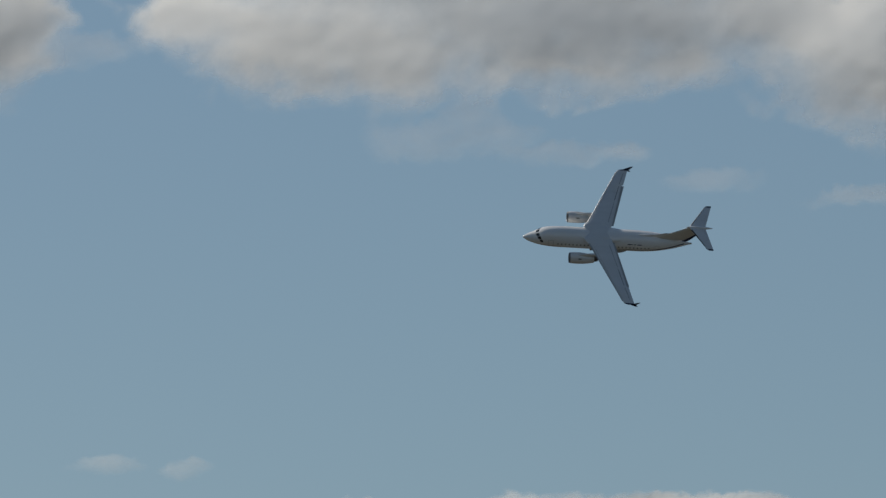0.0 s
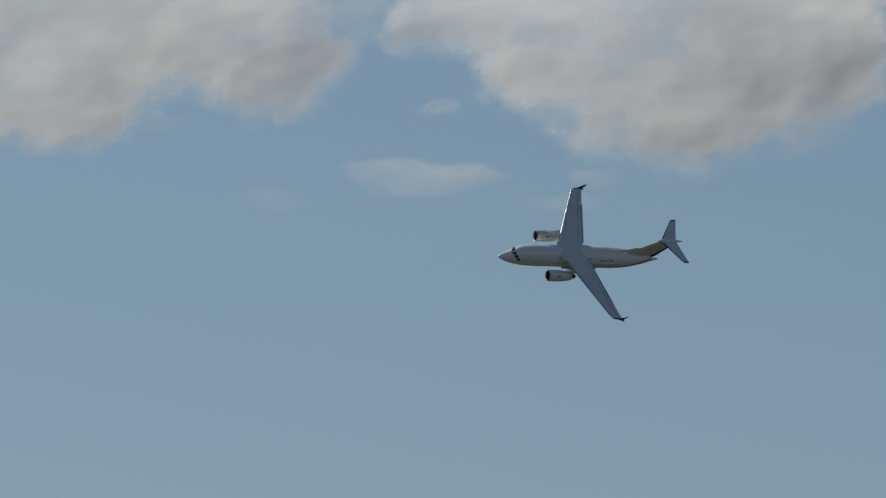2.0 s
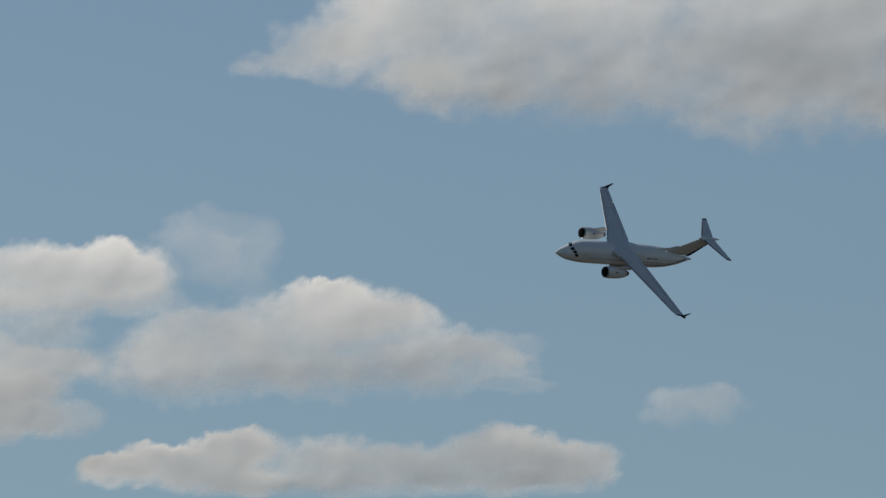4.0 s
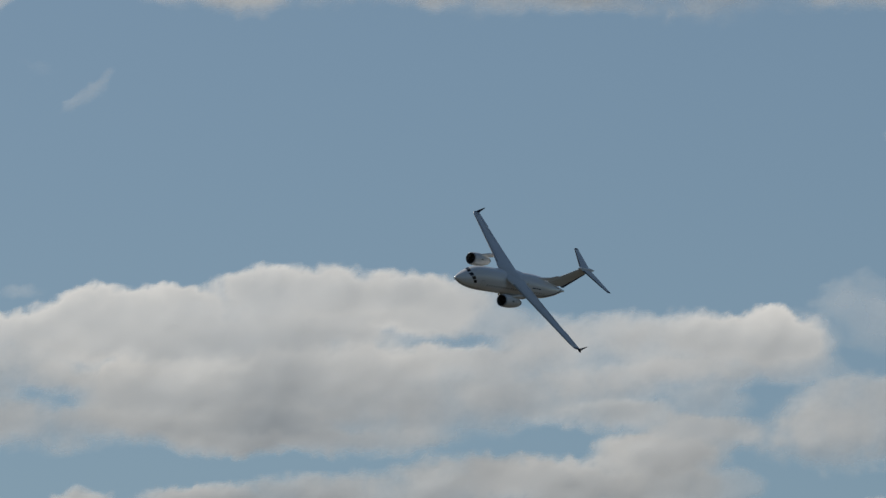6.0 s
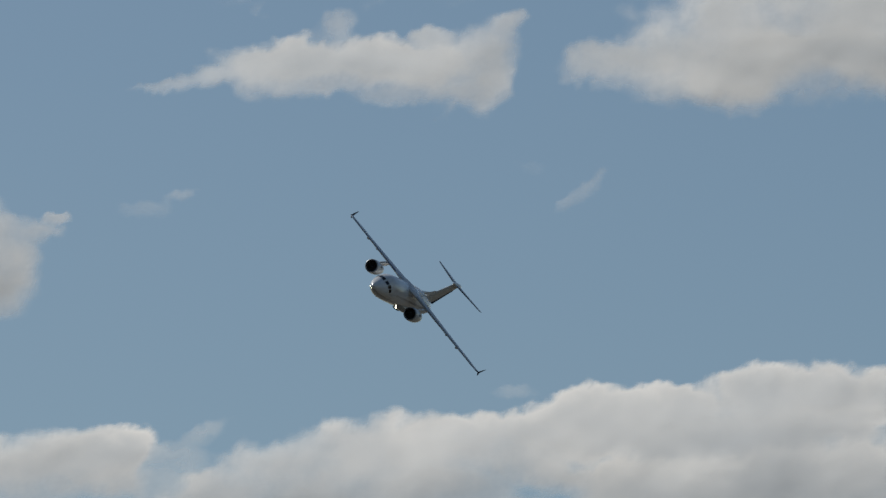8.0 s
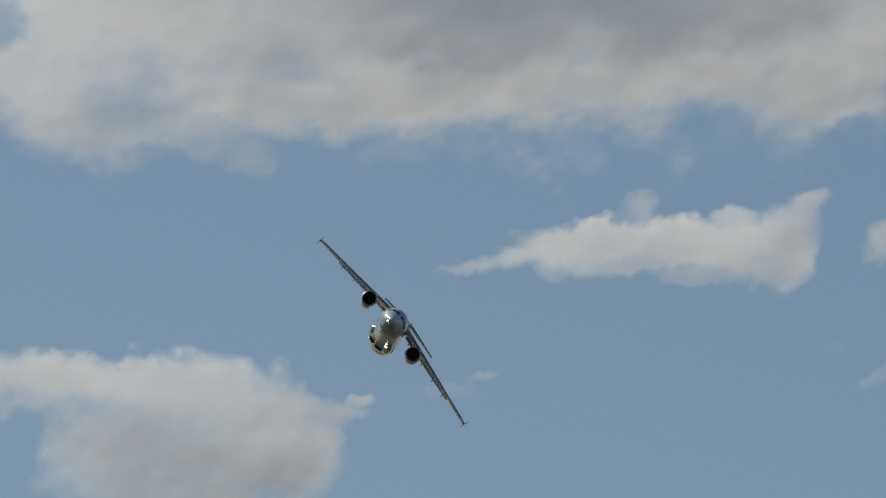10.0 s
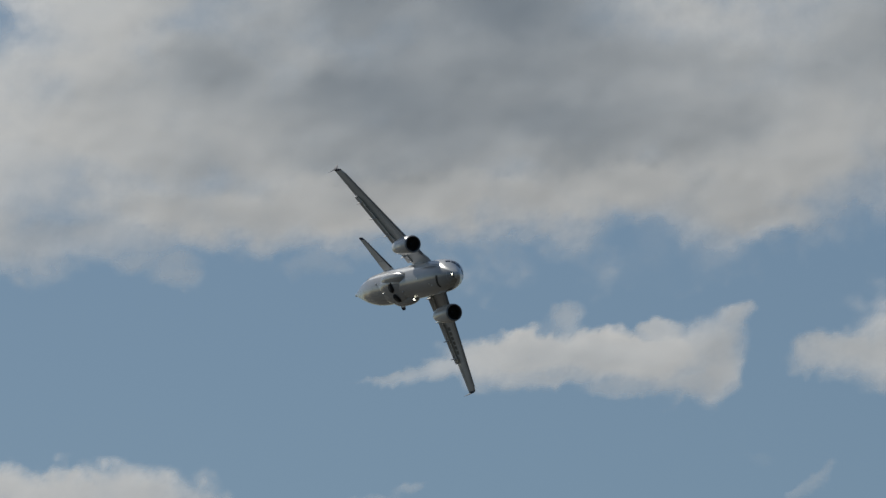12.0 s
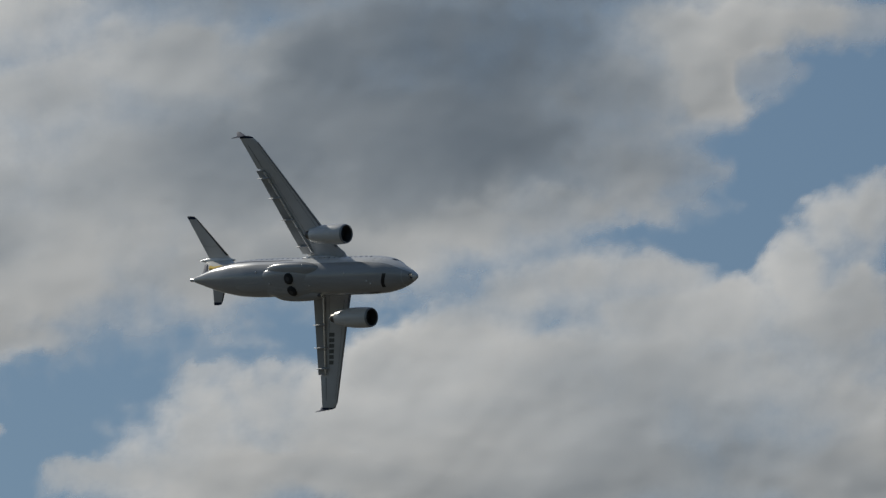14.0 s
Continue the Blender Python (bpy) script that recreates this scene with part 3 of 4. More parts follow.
# ---- the airliner: nose along +x, left wing along +y ----
NOSE_X = 16.4
TOP = [(0, -0.41), (0.25, -0.15), (0.7, 0.14), (1.5, 0.55), (2.2, 0.88), (2.8, 1.40), (3.5, 1.75), (4.5, 1.95), (6, 2.05), (19, 2.03), (22, 1.84), (25.5, 1.28), (29.1, 0.36)]
LOW = [(0, -0.41), (0.25, -0.66), (0.7, -0.90), (1.5, -1.18), (2.6, -1.42), (4, -1.58), (6, -1.65), (19, -1.65), (21.5, -1.56), (24.5, -1.12), (27, -0.50), (29.1, 0.06)]
WIDE = [(0, 0.0), (0.25, 0.28), (0.7, 0.55), (1.5, 0.92), (2.6, 1.32), (4, 1.66), (6, 1.80), (20.5, 1.82), (23, 1.68), (26, 1.12), (29.1, 0.16)]
grid_s = np.linspace(0, 29.1, 583)


def smooth_line(table):
    xs, ys = zip(*table)
    y = np.interp(grid_s, xs, ys)
    y2 = y.copy()
    for k in (7, 9):
        padded = np.pad(y2, k, mode="edge")
        y2 = np.convolve(padded, np.ones(2 * k + 1) / (2 * k + 1), "valid")
    w = np.clip(grid_s / 1.2, 0, 1) * np.clip((29.1 - grid_s) / 0.8, 0, 1)
    return y * (1 - w) + y2 * w


top_line, low_line, wide_line = smooth_line(TOP), smooth_line(LOW), smooth_line(WIDE)


def skin(x, th, off=0.0):
    """A point on the hull at station x; th in degrees from the top, positive to the left side."""
    s = NOSE_X - x
    t, l, w = (float(np.interp(s, grid_s, a)) for a in (top_line, low_line, wide_line))
    a = radians(th)
    return Vector((x, (w + off) * math.sin(a), (t + l) / 2 + ((t - l) / 2 + off) * math.cos(a)))


def patch(corners, off=0.012, nx=6, nt=4):
    """A panel on the hull between four (x, th) corners, in order round it."""
    bm = bmesh.new()
    c = [Vector(p) for p in corners]
    g = []
    for i in range(nx + 1):
        a, d = c[0].lerp(c[1], i / nx), c[3].lerp(c[2], i / nx)
        g.append([bm.verts.new(skin(*a.lerp(d, j / nt), off)) for j in range(nt + 1)])
    for i in range(nx):
        for j in range(nt):
            bm.faces.new((g[i][j], g[i + 1][j], g[i + 1][j + 1], g[i][j + 1]))
    return bm


def foil(n=14):
    """An aerofoil's outline, chord 0 (front) to 1, thickness 1, as (c, z)."""
    up = []
    for i in range(n + 1):
        c = (1 - math.cos(math.pi * i / n)) / 2
        up.append((c, 5 * (0.2969 * math.sqrt(c) - 0.126 * c - 0.3516 * c * c + 0.2843 * c ** 3 - 0.1015 * c ** 4)))
    return up + [(c, -z * 0.75) for c, z in up[-2:0:-1]]


FOIL = foil()


def blade(stations, flip=False):
    """Lifting surface through stations (front x, rear x, thickness ratio, y, z), lying flat; flip stands it up along z."""
    rings = []
    for front, rear, ratio, y, z in stations:
        ch = front - rear
        rings.append([(front - c * ch, z_ * ratio * ch + y, z) if flip else (front - c * ch, y, z + z_ * ratio * ch) for c, z_ in FOIL])
    return loft(rings)


def edge_shell(stations, share, off=0.014):
    """A thin shell wrapped round the front of a lifting surface, as far back as a share of its chord."""
    n = len(FOIL) // 2 + 1
    cs, zs = [p[0] for p in FOIL[:n]], [p[1] for p in FOIL[:n]]
    steps = [share, share * 0.55, share * 0.25, share * 0.08]
    rows = []
    for front, rear, ratio, y, z in stations:
        ch = front - rear
        thick = [float(np.interp(c, cs, zs)) * ratio * ch for c in steps]
        upper = [(front - c * ch + off * 0.5, y, z + t + off) for c, t in zip(steps, thick)]
        lower = [(front - c * ch + off * 0.5, y, z - 0.75 * t - off) for c, t in zip(steps, thick)]
        rows.append(upper + [(front + off, y, z)] + lower[::-1])
    return loft(rows, caps=False, closed=False)


def turned(profile, cx, cy, cz, n=40, caps=False):
    """A body of revolution along x: profile of (x, radius)."""
    return loft([[(cx + x, cy + r * math.cos(2 * math.pi * i / n), cz + r * math.sin(2 * math.pi * i / n)) for i in range(n)] for x, r in profile], caps)


def wing_z(y):
    return 1.86 - (abs(y) - 1.5) * 0.0526


def wing_front(y):
    y = abs(y)
    return 5.72 - (y - 1.5) * (6.12 / 12.55) + 1.2 * max(0, 1 - max(0, y - 0.8) / 1.9) ** 2


def wing_rear(y):
    """The wing's own rear edge: over the flap inboard, the aileron's edge outboard."""
    y = abs(y)
    return 1.2 - (y - 1.5) * 0.245 if y < FLAP_END else -1.32 - (y - FLAP_END) * 0.27


FLAP_END = 10.6


def flap_rear(y):
    return 0.86 - (abs(y) - 1.5) * 0.258


def wing_point(y, c, top, off=0.012):
    """A point on the wing's skin at chord share c."""
    f, r_ = wing_front(y), wing_rear(y)
    n = len(FOIL) // 2 + 1
    half = FOIL[:n]
    z = float(np.interp(c, [p[0] for p in half], [p[1] for p in half])) * (0.125 - 0.002 * abs(y) if abs(y) < FLAP_END else 0.1) * (f - r_)
    return (f - c * (f - r_), y, wing_z(y) + (z + off if top else -0.75 * z - off))


def wing_strip(y0, y1, c0, c1, top, n=8):
    """A narrow strip laid on the wing's skin."""
    bm = bmesh.new()
    g = [[bm.verts.new(wing_point(y0 + (y1 - y0) * i / n, c, top)) for c in (c0, c1)] for i in range(n + 1)]
    for a, d in zip(g, g[1:]):
        bm.faces.new((a[0], a[1], d[1], d[0]))
    return bm


def airliner():
    plane = new("airliner")
    tagged(plane, "white twin-engined regional jet airliner banking in flight", "airplane")

    # hull
    rings = []
    xs = [NOSE_X - 0.02, NOSE_X - 0.08, NOSE_X - 0.18, NOSE_X - 0.35] + list(np.arange(NOSE_X - 0.6, NOSE_X - 6, -0.3)) + list(np.arange(NOSE_X - 6.2, NOSE_X - 29.1, -0.6)) + [NOSE_X - 29.1]
    for x in xs:
        rings.append([skin(x, 360 * i / 56) for i in range(56)])
    hull = part("fuselage", loft(rings), WHITE, plane, "glossy white fuselage")
    part("tail_exhaust", turned([(-0.32, 0.10), (-0.30, 0.15), (0.1, 0.19)], NOSE_X - 29.1, 0, 0.2, 20, True), METAL, plane, "bare metal exhaust at the tail's end")
    # radome seam, doors, cabin windows, cockpit panes
    for side in (1, -1):
        for x0, x1, x2, x3, ta, tb in ((14.32, 13.80, 13.64, 14.14, 6, 31), (14.04, 13.52, 13.32, 13.82, 35, 56), (13.70, 13.20, 12.94, 13.42, 60, 79)):
            part("cockpit_window", patch([(x0, side * ta), (x1, side * ta), (x2, side * tb), (x3, side * tb)]), GLASS, hull, "dark cockpit window pane")
        for i in range(25):
            x = 10.55 - 0.66 * i
            part("cabin_window", patch([(x, side * 76), (x - 0.19, side * 76), (x - 0.19, side * 85), (x, side * 85)], nx=2, nt=3), PORT, hull)
        for x, w in ((12.1, 0.85), (-6.4, 0.75)):
            for a, c in (((x, 60), (x - 0.05, 108)), ((x - w, 60), (x - w - 0.05, 108)), ((x, 60), (x - w - 0.05, 62)), ((x, 106.5), (x - w - 0.05, 108.5))):
                part("door_seam", patch([(a[0], side * a[1]), (c[0], side * a[1]), (c[0], side * c[1]), (a[0], side * c[1])], 0.008), FLAP_GREY, hull)
        # dark line sweeping from under the cabin up to the tail
        ln = [(1.0, 97, 1.5), (-1.5, 97, 4), (-4, 96, 5), (-6.5, 93, 7), (-8.5, 86, 10), (-10.2, 71, 14), (-11.6, 46, 20)]
        bm = bmesh.new()
        g = []
        for i in range(41):
            x = 1.0 - 12.6 * i / 40
            th = np.interp(-x, [-p[0] for p in ln], [p[1] for p in ln])
            wd = np.interp(-x, [-p[0] for p in ln], [p[2] for p in ln])
            g.append([bm.verts.new(skin(x, side * (th + wd * (j / 4 - 0.5)), 0.012)) for j in range(5)])
        for i in range(40):
            for j in range(4):
                bm.faces.new((g[i][j], g[i + 1][j], g[i + 1][j + 1], g[i][j + 1]))
        part("livery_stripe", bm, NAVY, hull, "dark blue livery stripe")
        # unreadable small lettering on the rear side: plain bars
        for k, (x, w) in enumerate(((-1.6, 0.9), (-2.7, 0.35), (-3.25, 0.8))):
            part("lettering_bar", patch([(x, side * 56), (x - w, side * 56), (x - w, side * 61), (x, side * 61)], nx=2, nt=2), NAVY, hull)
    # thin skin under the hull: shade painted on as a greyer tone
    bm = bmesh.new()
    g = [[bm.verts.new(skin(16.3 - 28.6 * i / 60, 113 + 134 * j / 24, 0.006)) for j in range(25)] for i in range(61)]
    for i in range(60):
        for j in range(24):
            bm.faces.new((g[i][j], g[i + 1][j], g[i + 1][j + 1], g[i][j + 1]))
    part("belly_shade_skin", bm, BELLY, hull, "underside of the fuselage, greyed to stand for its shade")
    part("radome_seam", loft([[skin(x, 360 * i / 48, 0.006) for i in range(48)] for x in (14.92, 14.88)], caps=False), GREY, hull)
    # near-black band laid on the hull's underside behind the nose
    bm = bmesh.new()
    g = [[bm.verts.new(skin(13.12 - 0.40 * (i / 3) - 0.16 * math.cos(math.pi * j / 12) - 0.05 * math.sin(math.pi * j / 12), 158 + 52 * j / 12, 0.014)) for j in range(13)] for i in range(4)]
    for i in range(3):
        for j in range(12):
            bm.faces.new((g[i][j], g[i + 1][j], g[i + 1][j + 1], g[i][j + 1]))
    part("nose_dark_band", bm, BLACK, hull, "dark band across the belly behind the nose")

    # wing centre fairing and belly fairing with the half-covered main wheels
    def pod(x0, x1, hw, z_mid, up, down, power=2.4, n=20):
        rr = []
        for i in range(n + 1):
            f = i / n
            k = max(0.03, (1 - abs(2 * f - 1) ** 2.6)) ** 0.55
            x = x0 + (x1 - x0) * f
            ring = []
            for j in range(32):
                a = 2 * math.pi * j / 32
                cy, cz = math.cos(a), math.sin(a)
                y = hw * k * abs(cy) ** (2 / power) * (1 if cy > 0 else -1)
                z = (up if cz > 0 else down) * k * abs(cz) ** (2 / power) * (1 if cz > 0 else -1)
                ring.append((x, y, z_mid + z))
            rr.append(ring)
        return loft(rr)
    part("wing_fairing", pod(7.9, -2.0, 1.58, 1.42, 0.70, 0.5, 2.1), WHITE, plane, "white fairing over the wing roots")
    part("wing_box_cover", pod(5.9, 0.9, 1.55, 1.66, 0.52, 0.4, 3.4), GREY, plane, "grey panel over the wing's middle")
    part("belly_fairing", pod(4.9, -3.6, 1.56, -0.85, 0.6, 0.90, 2.5), BELLY, plane, "pale grey belly fairing with open wheel wells")
    for side in (1, -1):
        bm = pod(4.9, -1.9, 0.78, -0.90, 0.62, 0.60, 2.3)
        bmesh.ops.translate(bm, verts=bm.verts, vec=(0, side * 1.2, 0))
        part("gear_pod", bm, BELLY, plane, "bulging pale grey landing-gear fairing")
    for x, y in ((3.1, -1.75), (-3.0, -1.2), (2.6, 1.75)):
        bm = bmesh.new()
        bmesh.ops.create_uvsphere(bm, u_segments=12, v_segments=8, radius=0.11, matrix=Matrix.Translation((x, y, -1.2)))
        part("beacon", bm, METAL, plane, "small bright belly fitting")
    for x, y, z in ((11.35, 0.12, skin(11.35, 180).z), (10.95, -0.14, skin(10.95, 180).z), (3.7, 0.1, -1.74), (-1.2, -0.2, -1.76), (8.2, -0.9, skin(8.2, 210).z)):
        bm = bmesh.new()
        bmesh.ops.create_uvsphere(bm, u_segments=10, v_segments=6, radius=0.08, matrix=Matrix.Translation((x, y, z)))
        part("belly_fitting", bm, BRIGHT, plane, "tiny bright fitting on the belly")
    for side in (1, -1):
        wheel = new("main_wheel")
        wheel.parent = plane
        tagged(wheel, "black main landing-gear wheel half sunk in the belly")
        wheel.matrix_basis = Matrix.Translation((1.35, side * 0.64, -1.68)) @ pose(0, 0, 0, side * 14, 0, 0)
        prof = [(-0.20, 0.10), (-0.20, 0.34), (-0.17, 0.46), (-0.10, 0.53), (0, 0.55), (0.10, 0.53), (0.17, 0.46), (0.20, 0.34), (0.20, 0.10)]
        rr = [[(r * math.cos(2 * math.pi * i / 28), r * math.sin(2 * math.pi * i / 28), -x) for i in range(28)] for x, r in prof]
        part("tyre", loft(rr), RUBBER, wheel)
        rr = [[(r * math.cos(2 * math.pi * i / 20), r * math.sin(2 * math.pi * i / 20), -x) for i in range(20)] for x, r in ((-0.205, 0.05), (-0.215, 0.22), (0.215, 0.22), (0.205, 0.05))]
        part("hub", loft(rr), BOOT, wheel)

    # wings
    for side in (1, -1):
        st = []
        for y in (0.0, 0.7, 1.2, 1.7, 2.3, 3.2, 4.3, 6.0, 8.0, FLAP_END - 0.02):
            inner = {0.0: 5.5, 0.7: 5.65, 1.2: 6.1}
            st.append((inner[y] if y in inner else wing_front(y), wing_rear(y), 0.125 - 0.002 * y, side * y, wing_z(max(y, 1.2))))
        for y in (FLAP_END + 0.02, 12.0, 13.4, 13.9, 14.06):
            cut = 0.0 if y < 13.5 else (0.18 if y < 14 else 0.6)
            st.append((wing_front(y) - cut, wing_rear(y), 0.1, side * y, wing_z(y)))
        wing = part("wing", blade(st), GREY, plane, "light grey swept wing")
        cap = [(wing_front(y) - cut + 0.02, wing_rear(y) - 0.02, 0.115, side * (y + 0.01), wing_z(y)) for y, cut in ((13.86, 0.17), (13.95, 0.25), (14.07, 0.6))]
        part("tip_cap", blade(cap), NAVY, wing, "dark blue wingtip")
        edge = [q for q in st if 2.2 < abs(q[3]) < 13.6]
        part("leading_edge", edge_shell(edge, 0.05), LEADING, wing, "dull dark metal leading edge")
        fl = [(flap_rear(y) + 1.5 - 0.05 * y, flap_rear(y), 0.13, side * y, wing_z(y) - 0.2 + 0.006 * y) for y in (1.75, 4, 7, FLAP_END - 0.08)]
        part("flap", blade(fl), FLAP_GREY, wing, "grey trailing-edge flap, slightly lowered")
        # bright metal strip added for the sunlight that leaks through the flap slot
        sl = [(flap_rear(y) + 1.58 - 0.05 * y, flap_rear(y) + 1.36 - 0.05 * y, 0.8, side * y, wing_z(y) - 0.30 + 0.010 * y) for y in (1.9, 6, FLAP_END - 0.2)]
        part("slot_light_strip", blade(sl), BRIGHT, wing, "bright strip standing for light through the flap slot")
        for y in (2.6, 5.4, 7.7, 9.8):
            x = flap_rear(y) + 0.2
            rr = []
            for i in range(11):
                f = i / 10
                r = 0.12 * math.sin(math.pi * min(1, f * 0.93 + 0.05)) ** 0.8 + 0.01
                rr.append([(x + 1.3 - 1.62 * f, side * y + 0.5 * r * math.cos(2 * math.pi * j / 12), wing_z(y) - 0.30 - 0.12 * f + 1.1 * r * math.sin(2 * math.pi * j / 12)) for j in range(12)])
            part("flap_track_fairing", loft(rr), FLAP_GREY, wing)
        tip = [(-1.35, -2.55, 0.09, 0.0, 1.2), (-2.0, -2.85, 0.09, 0.0, 1.62), (-2.75, -3.15, 0.09, 0.0, 2.05)]
        rings = [[(f - c * (f - r), side * (14.1 + 0.12 * (z - 1.2)) + z_ * q * (f - r), z) for c, z_ in FOIL] for f, r, q, _, z in tip]
        part("winglet", loft(rings), NAVY, wing, "small dark blue wingtip fence")
        rings = [[(f - c * (f - r), side * 14.1 + z_ * q * (f - r), z) for c, z_ in FOIL] for f, r, q, z in ((-1.4, -2.5, 0.09, 1.19), (-2.1, -2.75, 0.09, 0.86), (-2.6, -2.85, 0.09, 0.68))]
        part("winglet", loft(rings), NAVY, wing, "small dark blue wingtip fence")
        for y0, y1, c0, c1, top in ((FLAP_END + 0.2, 13.2, 0.70, 0.725, True), (FLAP_END + 0.2, 13.2, 0.70, 0.725, False), (7.2, 10.3, 0.80, 0.83, True), (2.4, 6.8, 0.82, 0.832, True), (3.0, 13.0, 0.13, 0.137, True), (3.0, 13.0, 0.15, 0.157, False), (2.5, 10.2, 0.62, 0.627, False)):
            part("panel_seam", wing_strip(side * y0, side * y1, c0, c1, top), BOOT, wing)
        # engine
        eng = new("engine")
        eng.parent = plane
        tagged(eng, "white turbofan engine slung under the wing")
        cx, cy, cz = 8.57, side * 4.26, 0.15
        outer = [(-0.02, 0.80), (0.0, 0.84), (-0.05, 0.885), (-0.2, 0.93), (-0.6, 0.97), (-1.4, 0.985), (-2.3, 0.96), (-3.2, 0.86), (-3.9, 0.74), (-4.3, 0.66), (-4.3, 0.60), (-3.6, 0.58)]
        part("nacelle", turned(outer, cx, cy, cz), NACELLE, eng, "white engine nacelle")
        for x_, r_ in ((-0.75, 0.977), (-2.35, 0.96), (-3.25, 0.855)):
            part("cowl_seam", turned([(x_, r_ + 0.004), (x_ - 0.04, r_ + 0.004)], cx, cy, cz), GREY, eng)
        for turn in (-1, 1):
            mark = bmesh.new()
            q = [[mark.verts.new((cx - 1.5 - 0.55 * i / 3, cy + 0.994 * math.sin(radians(turn * a)), cz + 0.994 * math.cos(radians(turn * a)))) for a in (38, 45, 52)] for i in range(4)]
            for i in range(3):
                for j in range(2):
                    mark.faces.new((q[i][j], q[i + 1][j], q[i + 1][j + 1], q[i][j + 1]))
            part("cowl_mark", mark, FADED, eng, "small dark mark on the cowling")
        part("intake_lip", turned([(-0.16, 0.925), (-0.06, 0.895), (0.012, 0.845), (-0.02, 0.795), (-0.12, 0.77)], cx, cy, cz), LEADING, eng, "dark metal intake lip")
        part("intake_duct", turned([(-0.05, 0.79), (-0.25, 0.765), (-0.9, 0.76)], cx, cy, cz), DUCT, eng, "grey intake lining")
        fan = part("fan", turned([(-0.86, 0.76), (-0.88, 0.2)], cx, cy, cz), BLACK, eng, "dark fan disc")
        for i in range(22):
            a = 2 * math.pi * i / 22
            bm = bmesh.new()
            q = []
            for r in (0.2, 0.48, 0.75):
                for d, dx in ((-0.06, 0.05), (0.06, -0.02)):
                    t = a + d * (0.6 + 0.4 / max(r, 0.2) * 0.3)
                    q.append(bm.verts.new((cx - 0.82 + dx, cy + r * math.cos(t), cz + r * math.sin(t))))
            bm.faces.new((q[0], q[1], q[3], q[2]))
            bm.faces.new((q[2], q[3], q[5], q[4]))
            part("fan_blade", bm, HOT_METAL, fan)
        part("spinner", turned([(-0.42, 0.01), (-0.5, 0.09), (-0.7, 0.17), (-0.86, 0.21)], cx, cy, cz, 20, True), BOOT, eng)
        part("core_nozzle", turned([(-3.5, 0.56), (-4.3, 0.50), (-4.95, 0.40), (-4.95, 0.34), (-4.4, 0.36)], cx, cy, cz), HOT_METAL, eng, "dark heat-stained exhaust nozzle")
        part("exhaust_cone", turned([(-4.4, 0.26), (-4.95, 0.22), (-5.4, 0.03)], cx, cy, cz, 20, True), HOT_METAL, eng)
        rr = []
        for f, r_, z in ((7.4, 3.6, 0.95), (7.0, 3.0, 1.25), (5.4, 2.2, 1.62)):
            rr.append([(f - c * (f - r_), cy + z_ * 0.11 * 3.2, z) for c, z_ in FOIL])
        part("pylon", loft(rr), NACELLE, eng, "white engine pylon")

    # tail
    fin = part("fin", blade([(-5.2, -12.2, 0.07, 0, 1.1), (-7.2, -12.7, 0.08, 0, 1.9), (-9.6, -13.9, 0.085, 0, 3.5), (-11.7, -15.0, 0.09, 0, 4.98)], True), TAN, plane, "pale swept tail fin")
    part("dorsal_fillet", blade([(-1.6, -8.5, 0.06, 0, 1.85), (-4.2, -9.0, 0.055, 0, 2.1), (-6.6, -9.4, 0.05, 0, 2.4), (-8.0, -9.8, 0.05, 0, 2.9)], True), WHITE, fin)
    part("rudder_seam", blade([(-11.05, -11.1, 2.2, 0, 1.3), (-13.95, -14.0, 1.6, 0, 4.7)], True), FLAP_GREY, fin)
    # dark line running on up the rear of the fin
    part("fin_stripe", blade([(-11.2, -12.3, 0.36, 0, 0.95), (-12.6, -13.3, 0.36, 0, 2.4), (-13.95, -14.4, 0.36, 0, 4.0)], True), NAVY, fin, "dark blue line up the fin's rear")
    yellow = ((-10.3, 2.35), (-11.3, 2.15), (-12.5, 2.45), (-12.9, 3.1), (-12.1, 2.75), (-11.4, 3.05), (-10.9, 2.8))
    blue = ((-11.0, 1.35), (-12.0, 1.15), (-12.5, 2.0))
    for outline, mat, lab in ((blue, NAVY, "dark blue livery patch"), (yellow, YELLOW, "yellow livery swoosh")):
        bm = bmesh.new()
        near_side = [bm.verts.new((x, -0.29, z)) for x, z in outline]
        far_side = [bm.verts.new((x, -0.05, z)) for x, z in outline]
        bm.faces.new(near_side)
        bm.faces.new(far_side)
        for a, c in zip(range(len(outline)), [*range(1, len(outline)), 0]):
            bm.faces.new((near_side[a], near_side[c], far_side[c], far_side[a]))
        part("livery_patch", bm, mat, fin, lab)
    part("tail_bullet", turned([(0.75, 0.01), (0.55, 0.1), (0.0, 0.2), (-1.2, 0.27), (-2.4, 0.26), (-3.2, 0.17), (-3.75, 0.06), (-3.95, 0.012)], -12.0, 0, 5.05, 24, True), WHITE, fin, "pointed fairing at the top of the fin")
    for side in (1, -1):
        plan = [(-11.75, -14.6, 0.09, 0, 5.06), (-12.05, -14.7, 0.09, side * 0.5, 5.06), (-14.6, -15.74, 0.09, side * 4.3, 5.04), (-14.85, -15.79, 0.08, side * 4.55, 5.04), (-15.2, -15.75, 0.06, side * 4.62, 5.04)]
        stab = part("stabilizer", blade(plan), GREY, plane, "light grey swept tailplane")
        part("leading_edge_strip", edge_shell(plan[1:3], 0.09), BOOT, stab, "dark rubber leading edge")
        part("tip_cap", blade([(-14.62, -15.78, 0.1, side * 4.33, 5.04), (-14.86, -15.82, 0.09, side * 4.57, 5.04), (-15.2, -15.77, 0.07, side * 4.64, 5.04)]), NAVY, stab, "dark blue tip")
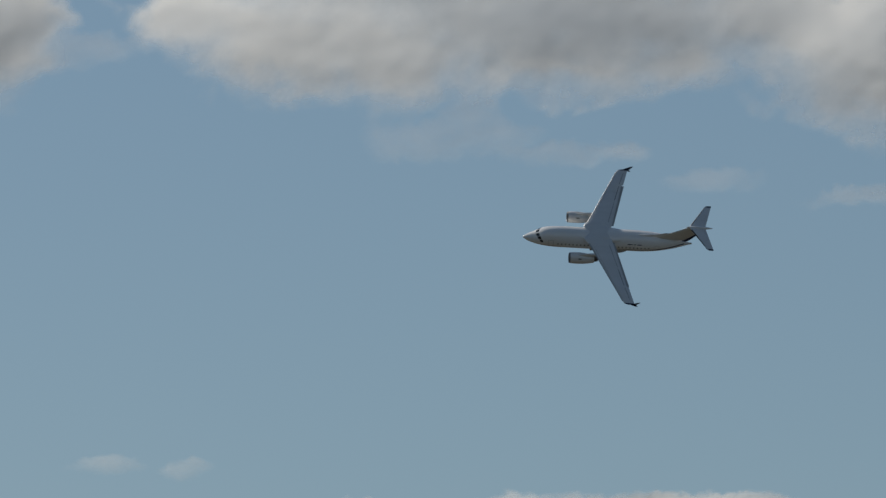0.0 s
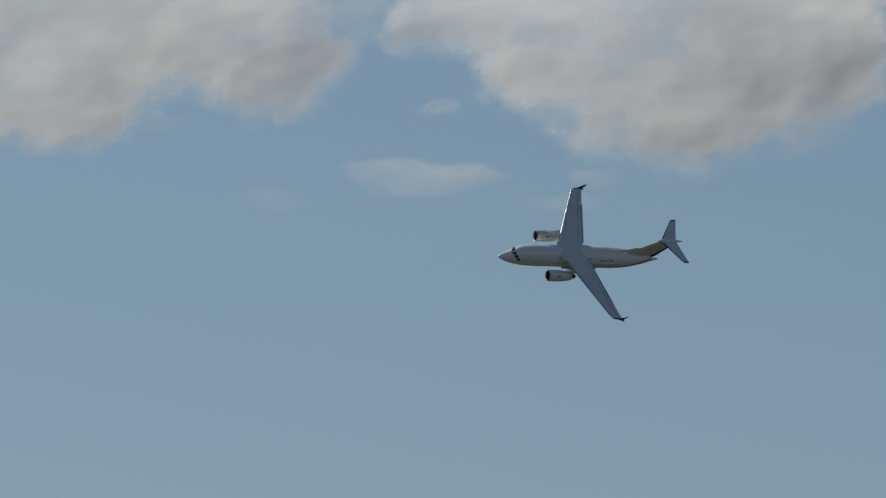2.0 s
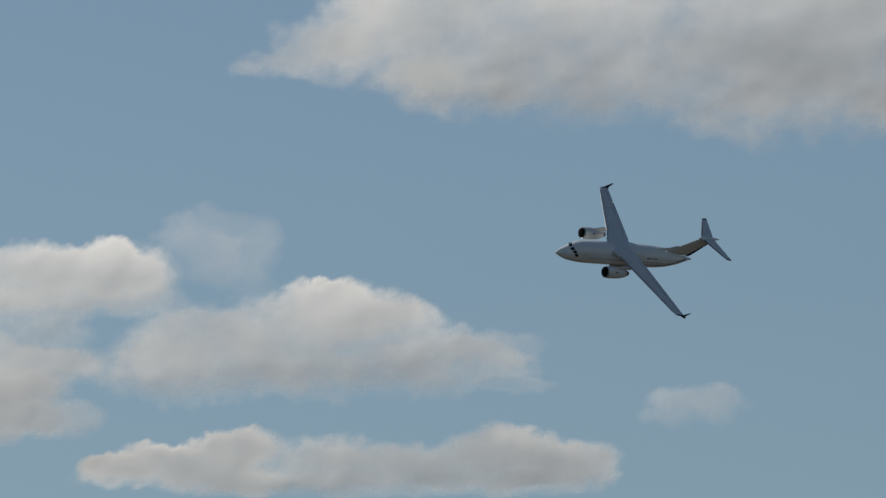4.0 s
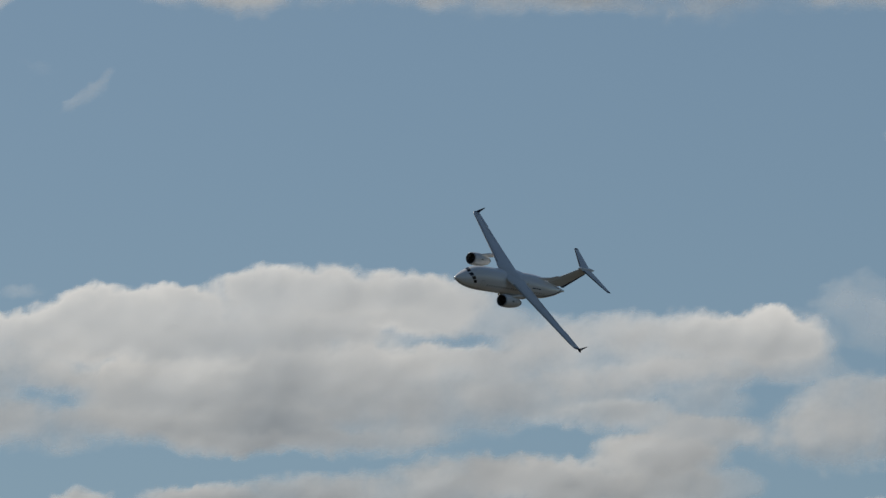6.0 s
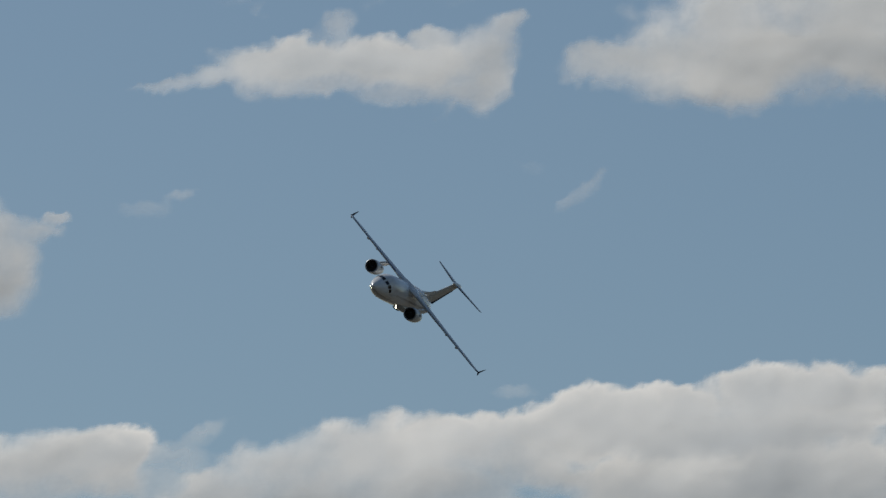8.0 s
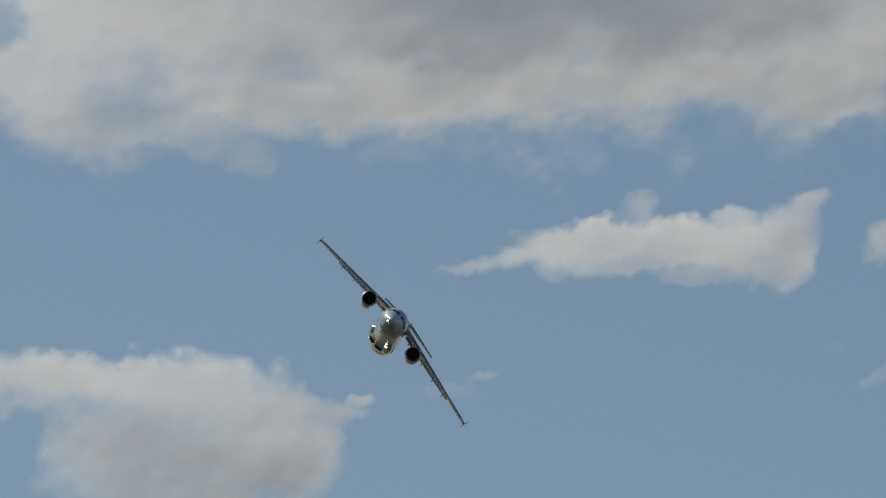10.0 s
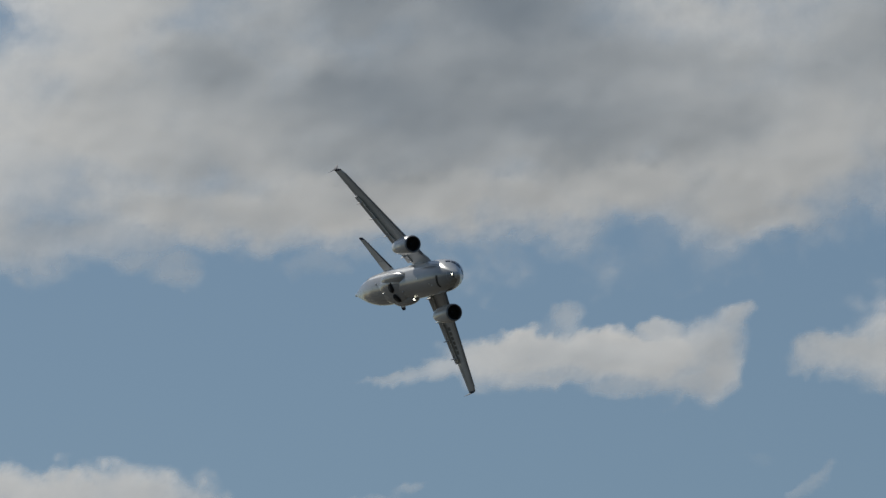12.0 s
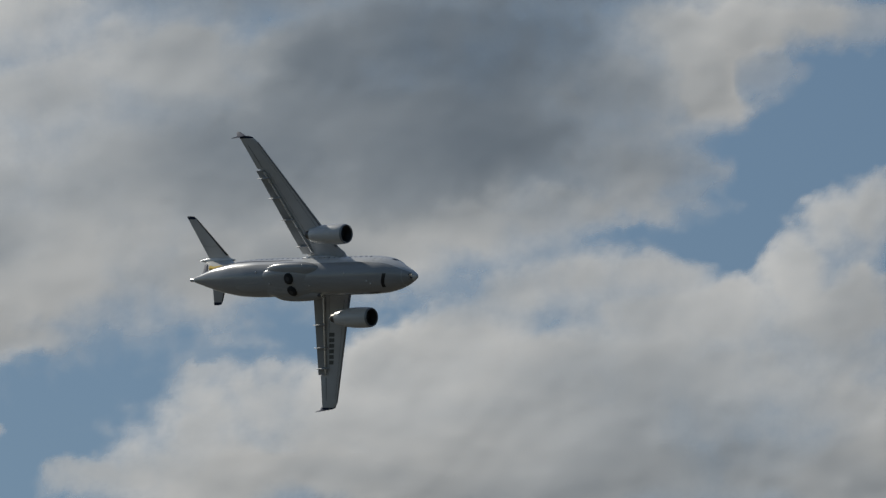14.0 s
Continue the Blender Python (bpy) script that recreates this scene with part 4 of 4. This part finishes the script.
        part("elevator_seam", blade([(-14.3, -14.34, 2.4, side * 0.4, 5.06), (-15.42, -15.45, 1.8, side * 4.3, 5.04)]), FLAP_GREY, stab)

    # registration under the left wing: plain bars
    for i in range(6):
        y = 6.3 + 0.56 * i
        part("registration_bar", wing_strip(y, y + 0.40, 0.41, 0.62, False, 1), FADED, plane, "faded dark registration mark")

    # landing lamps: bright discs deep in forward-facing tubes
    for x, y, z, r in ((15.90, -0.05, -0.84, 0.085), (15.87, -0.34, -0.82, 0.085), (4.6, 1.31, -1.30, 0.2)):
        tube = turned([(-0.9, r), (0.02, r), (0.03, r * 0.95), (-0.8, r * 0.9)], 0, 0, 0, 18)
        lens = turned([(-1.75 * r, r * 0.89), (-1.65 * r, r * 0.4), (-1.6 * r, 0.005)], 0, 0, 0, 18, True)
        for bm in (tube, lens):
            bmesh.ops.transform(bm, verts=bm.verts, matrix=pose(x, y, z, 0, 15, 0))
        lamp = part("landing_lamp", tube, BOOT, plane, "landing lamp in a short tube")
        part("lamp_lens", lens, LAMP, lamp, "lit lamp lens")
    return plane


airliner_1 = airliner()


def motions():
    # seconds, place, turn
    rows = [
        (0, 519.19, 1450.78, 249.30, 0.08458, -0.03571, -0.53452, 0.84015),
        (0.5, 483.00, 1456.14, 249.66, 0.05142, -0.02449, -0.52838, 0.84709),
        (1, 445.02, 1459.77, 249.05, -0.00551, -0.00464, -0.52205, 0.85288),
        (1.5, 406.56, 1460.86, 247.73, -0.04935, 0.01344, -0.51379, 0.85639),
        (2, 367.83, 1459.12, 245.70, -0.09454, 0.03196, -0.50006, 0.86022),
        (2.2, 352.03, 1457.62, 244.85, -0.12031, 0.04168, -0.48810, 0.86345),
        (2.7, 313.09, 1451.61, 242.04, -0.16742, 0.06140, -0.47441, 0.86206),
        (3.25, 270.82, 1441.21, 238.71, -0.21609, 0.08318, -0.46032, 0.85702),
        (3.8, 229.63, 1426.79, 235.29, -0.26117, 0.10461, -0.44789, 0.84867),
        (4.3, 193.49, 1410.22, 232.22, -0.29939, 0.12345, -0.43800, 0.83862),
        (4.5, 179.80, 1402.66, 231.06, -0.30340, 0.12888, -0.44090, 0.83483),
        (5, 146.14, 1381.70, 228.54, -0.34369, 0.15210, -0.43421, 0.81866),
        (5.5, 114.04, 1358.00, 225.84, -0.38301, 0.16746, -0.41648, 0.80734),
        (6, 84.73, 1331.67, 223.39, -0.41761, 0.17876, -0.40445, 0.79376),
        (6.5, 58.01, 1303.16, 220.72, -0.45880, 0.19361, -0.38908, 0.77500),
        (7, 34.05, 1272.73, 218.30, -0.49392, 0.20941, -0.37651, 0.75527),
        (7.5, 12.90, 1240.73, 216.26, -0.53055, 0.22913, -0.36998, 0.72741),
        (8, -5.12, 1207.61, 214.09, -0.56304, 0.25138, -0.36004, 0.70012),
        (8.5, -19.97, 1173.69, 212.18, -0.59916, 0.26785, -0.33930, 0.67390),
        (9, -31.16, 1139.36, 210.50, -0.62938, 0.28625, -0.32656, 0.64444),
        (9.2, -34.78, 1125.56, 210.01, -0.63948, 0.29259, -0.32143, 0.63414),
        (9.7, -41.14, 1091.25, 208.55, -0.66511, 0.30316, -0.31352, 0.60617),
        (10.25, -44.29, 1054.03, 206.94, -0.69128, 0.31331, -0.30630, 0.57458),
        (10.8, -43.48, 1017.71, 205.23, -0.71575, 0.32274, -0.30015, 0.54171),
        (11.3, -39.38, 985.70, 203.55, -0.73674, 0.33147, -0.29480, 0.51033),
        (11.5, -36.69, 973.24, 202.76, -0.74234, 0.33763, -0.29554, 0.49758),
        (12, -28.67, 942.93, 200.48, -0.76258, 0.35410, -0.28237, 0.46191),
        (12.5, -17.39, 913.82, 198.34, -0.78338, 0.36778, -0.26750, 0.42368),
        (13, -2.97, 885.95, 195.96, -0.80246, 0.37983, -0.24984, 0.38649),
        (13.5, 14.41, 859.24, 193.25, -0.81379, 0.40190, -0.24171, 0.34323),
        (14, 34.84, 833.48, 190.18, -0.82375, 0.42150, -0.22971, 0.30169),
    ]
    walk(airliner_1, [(t, Matrix.LocRotScale((x, y, z), Quaternion((w, a, b, c)), None)) for t, x, y, z, w, a, b, c in rows])


motions()
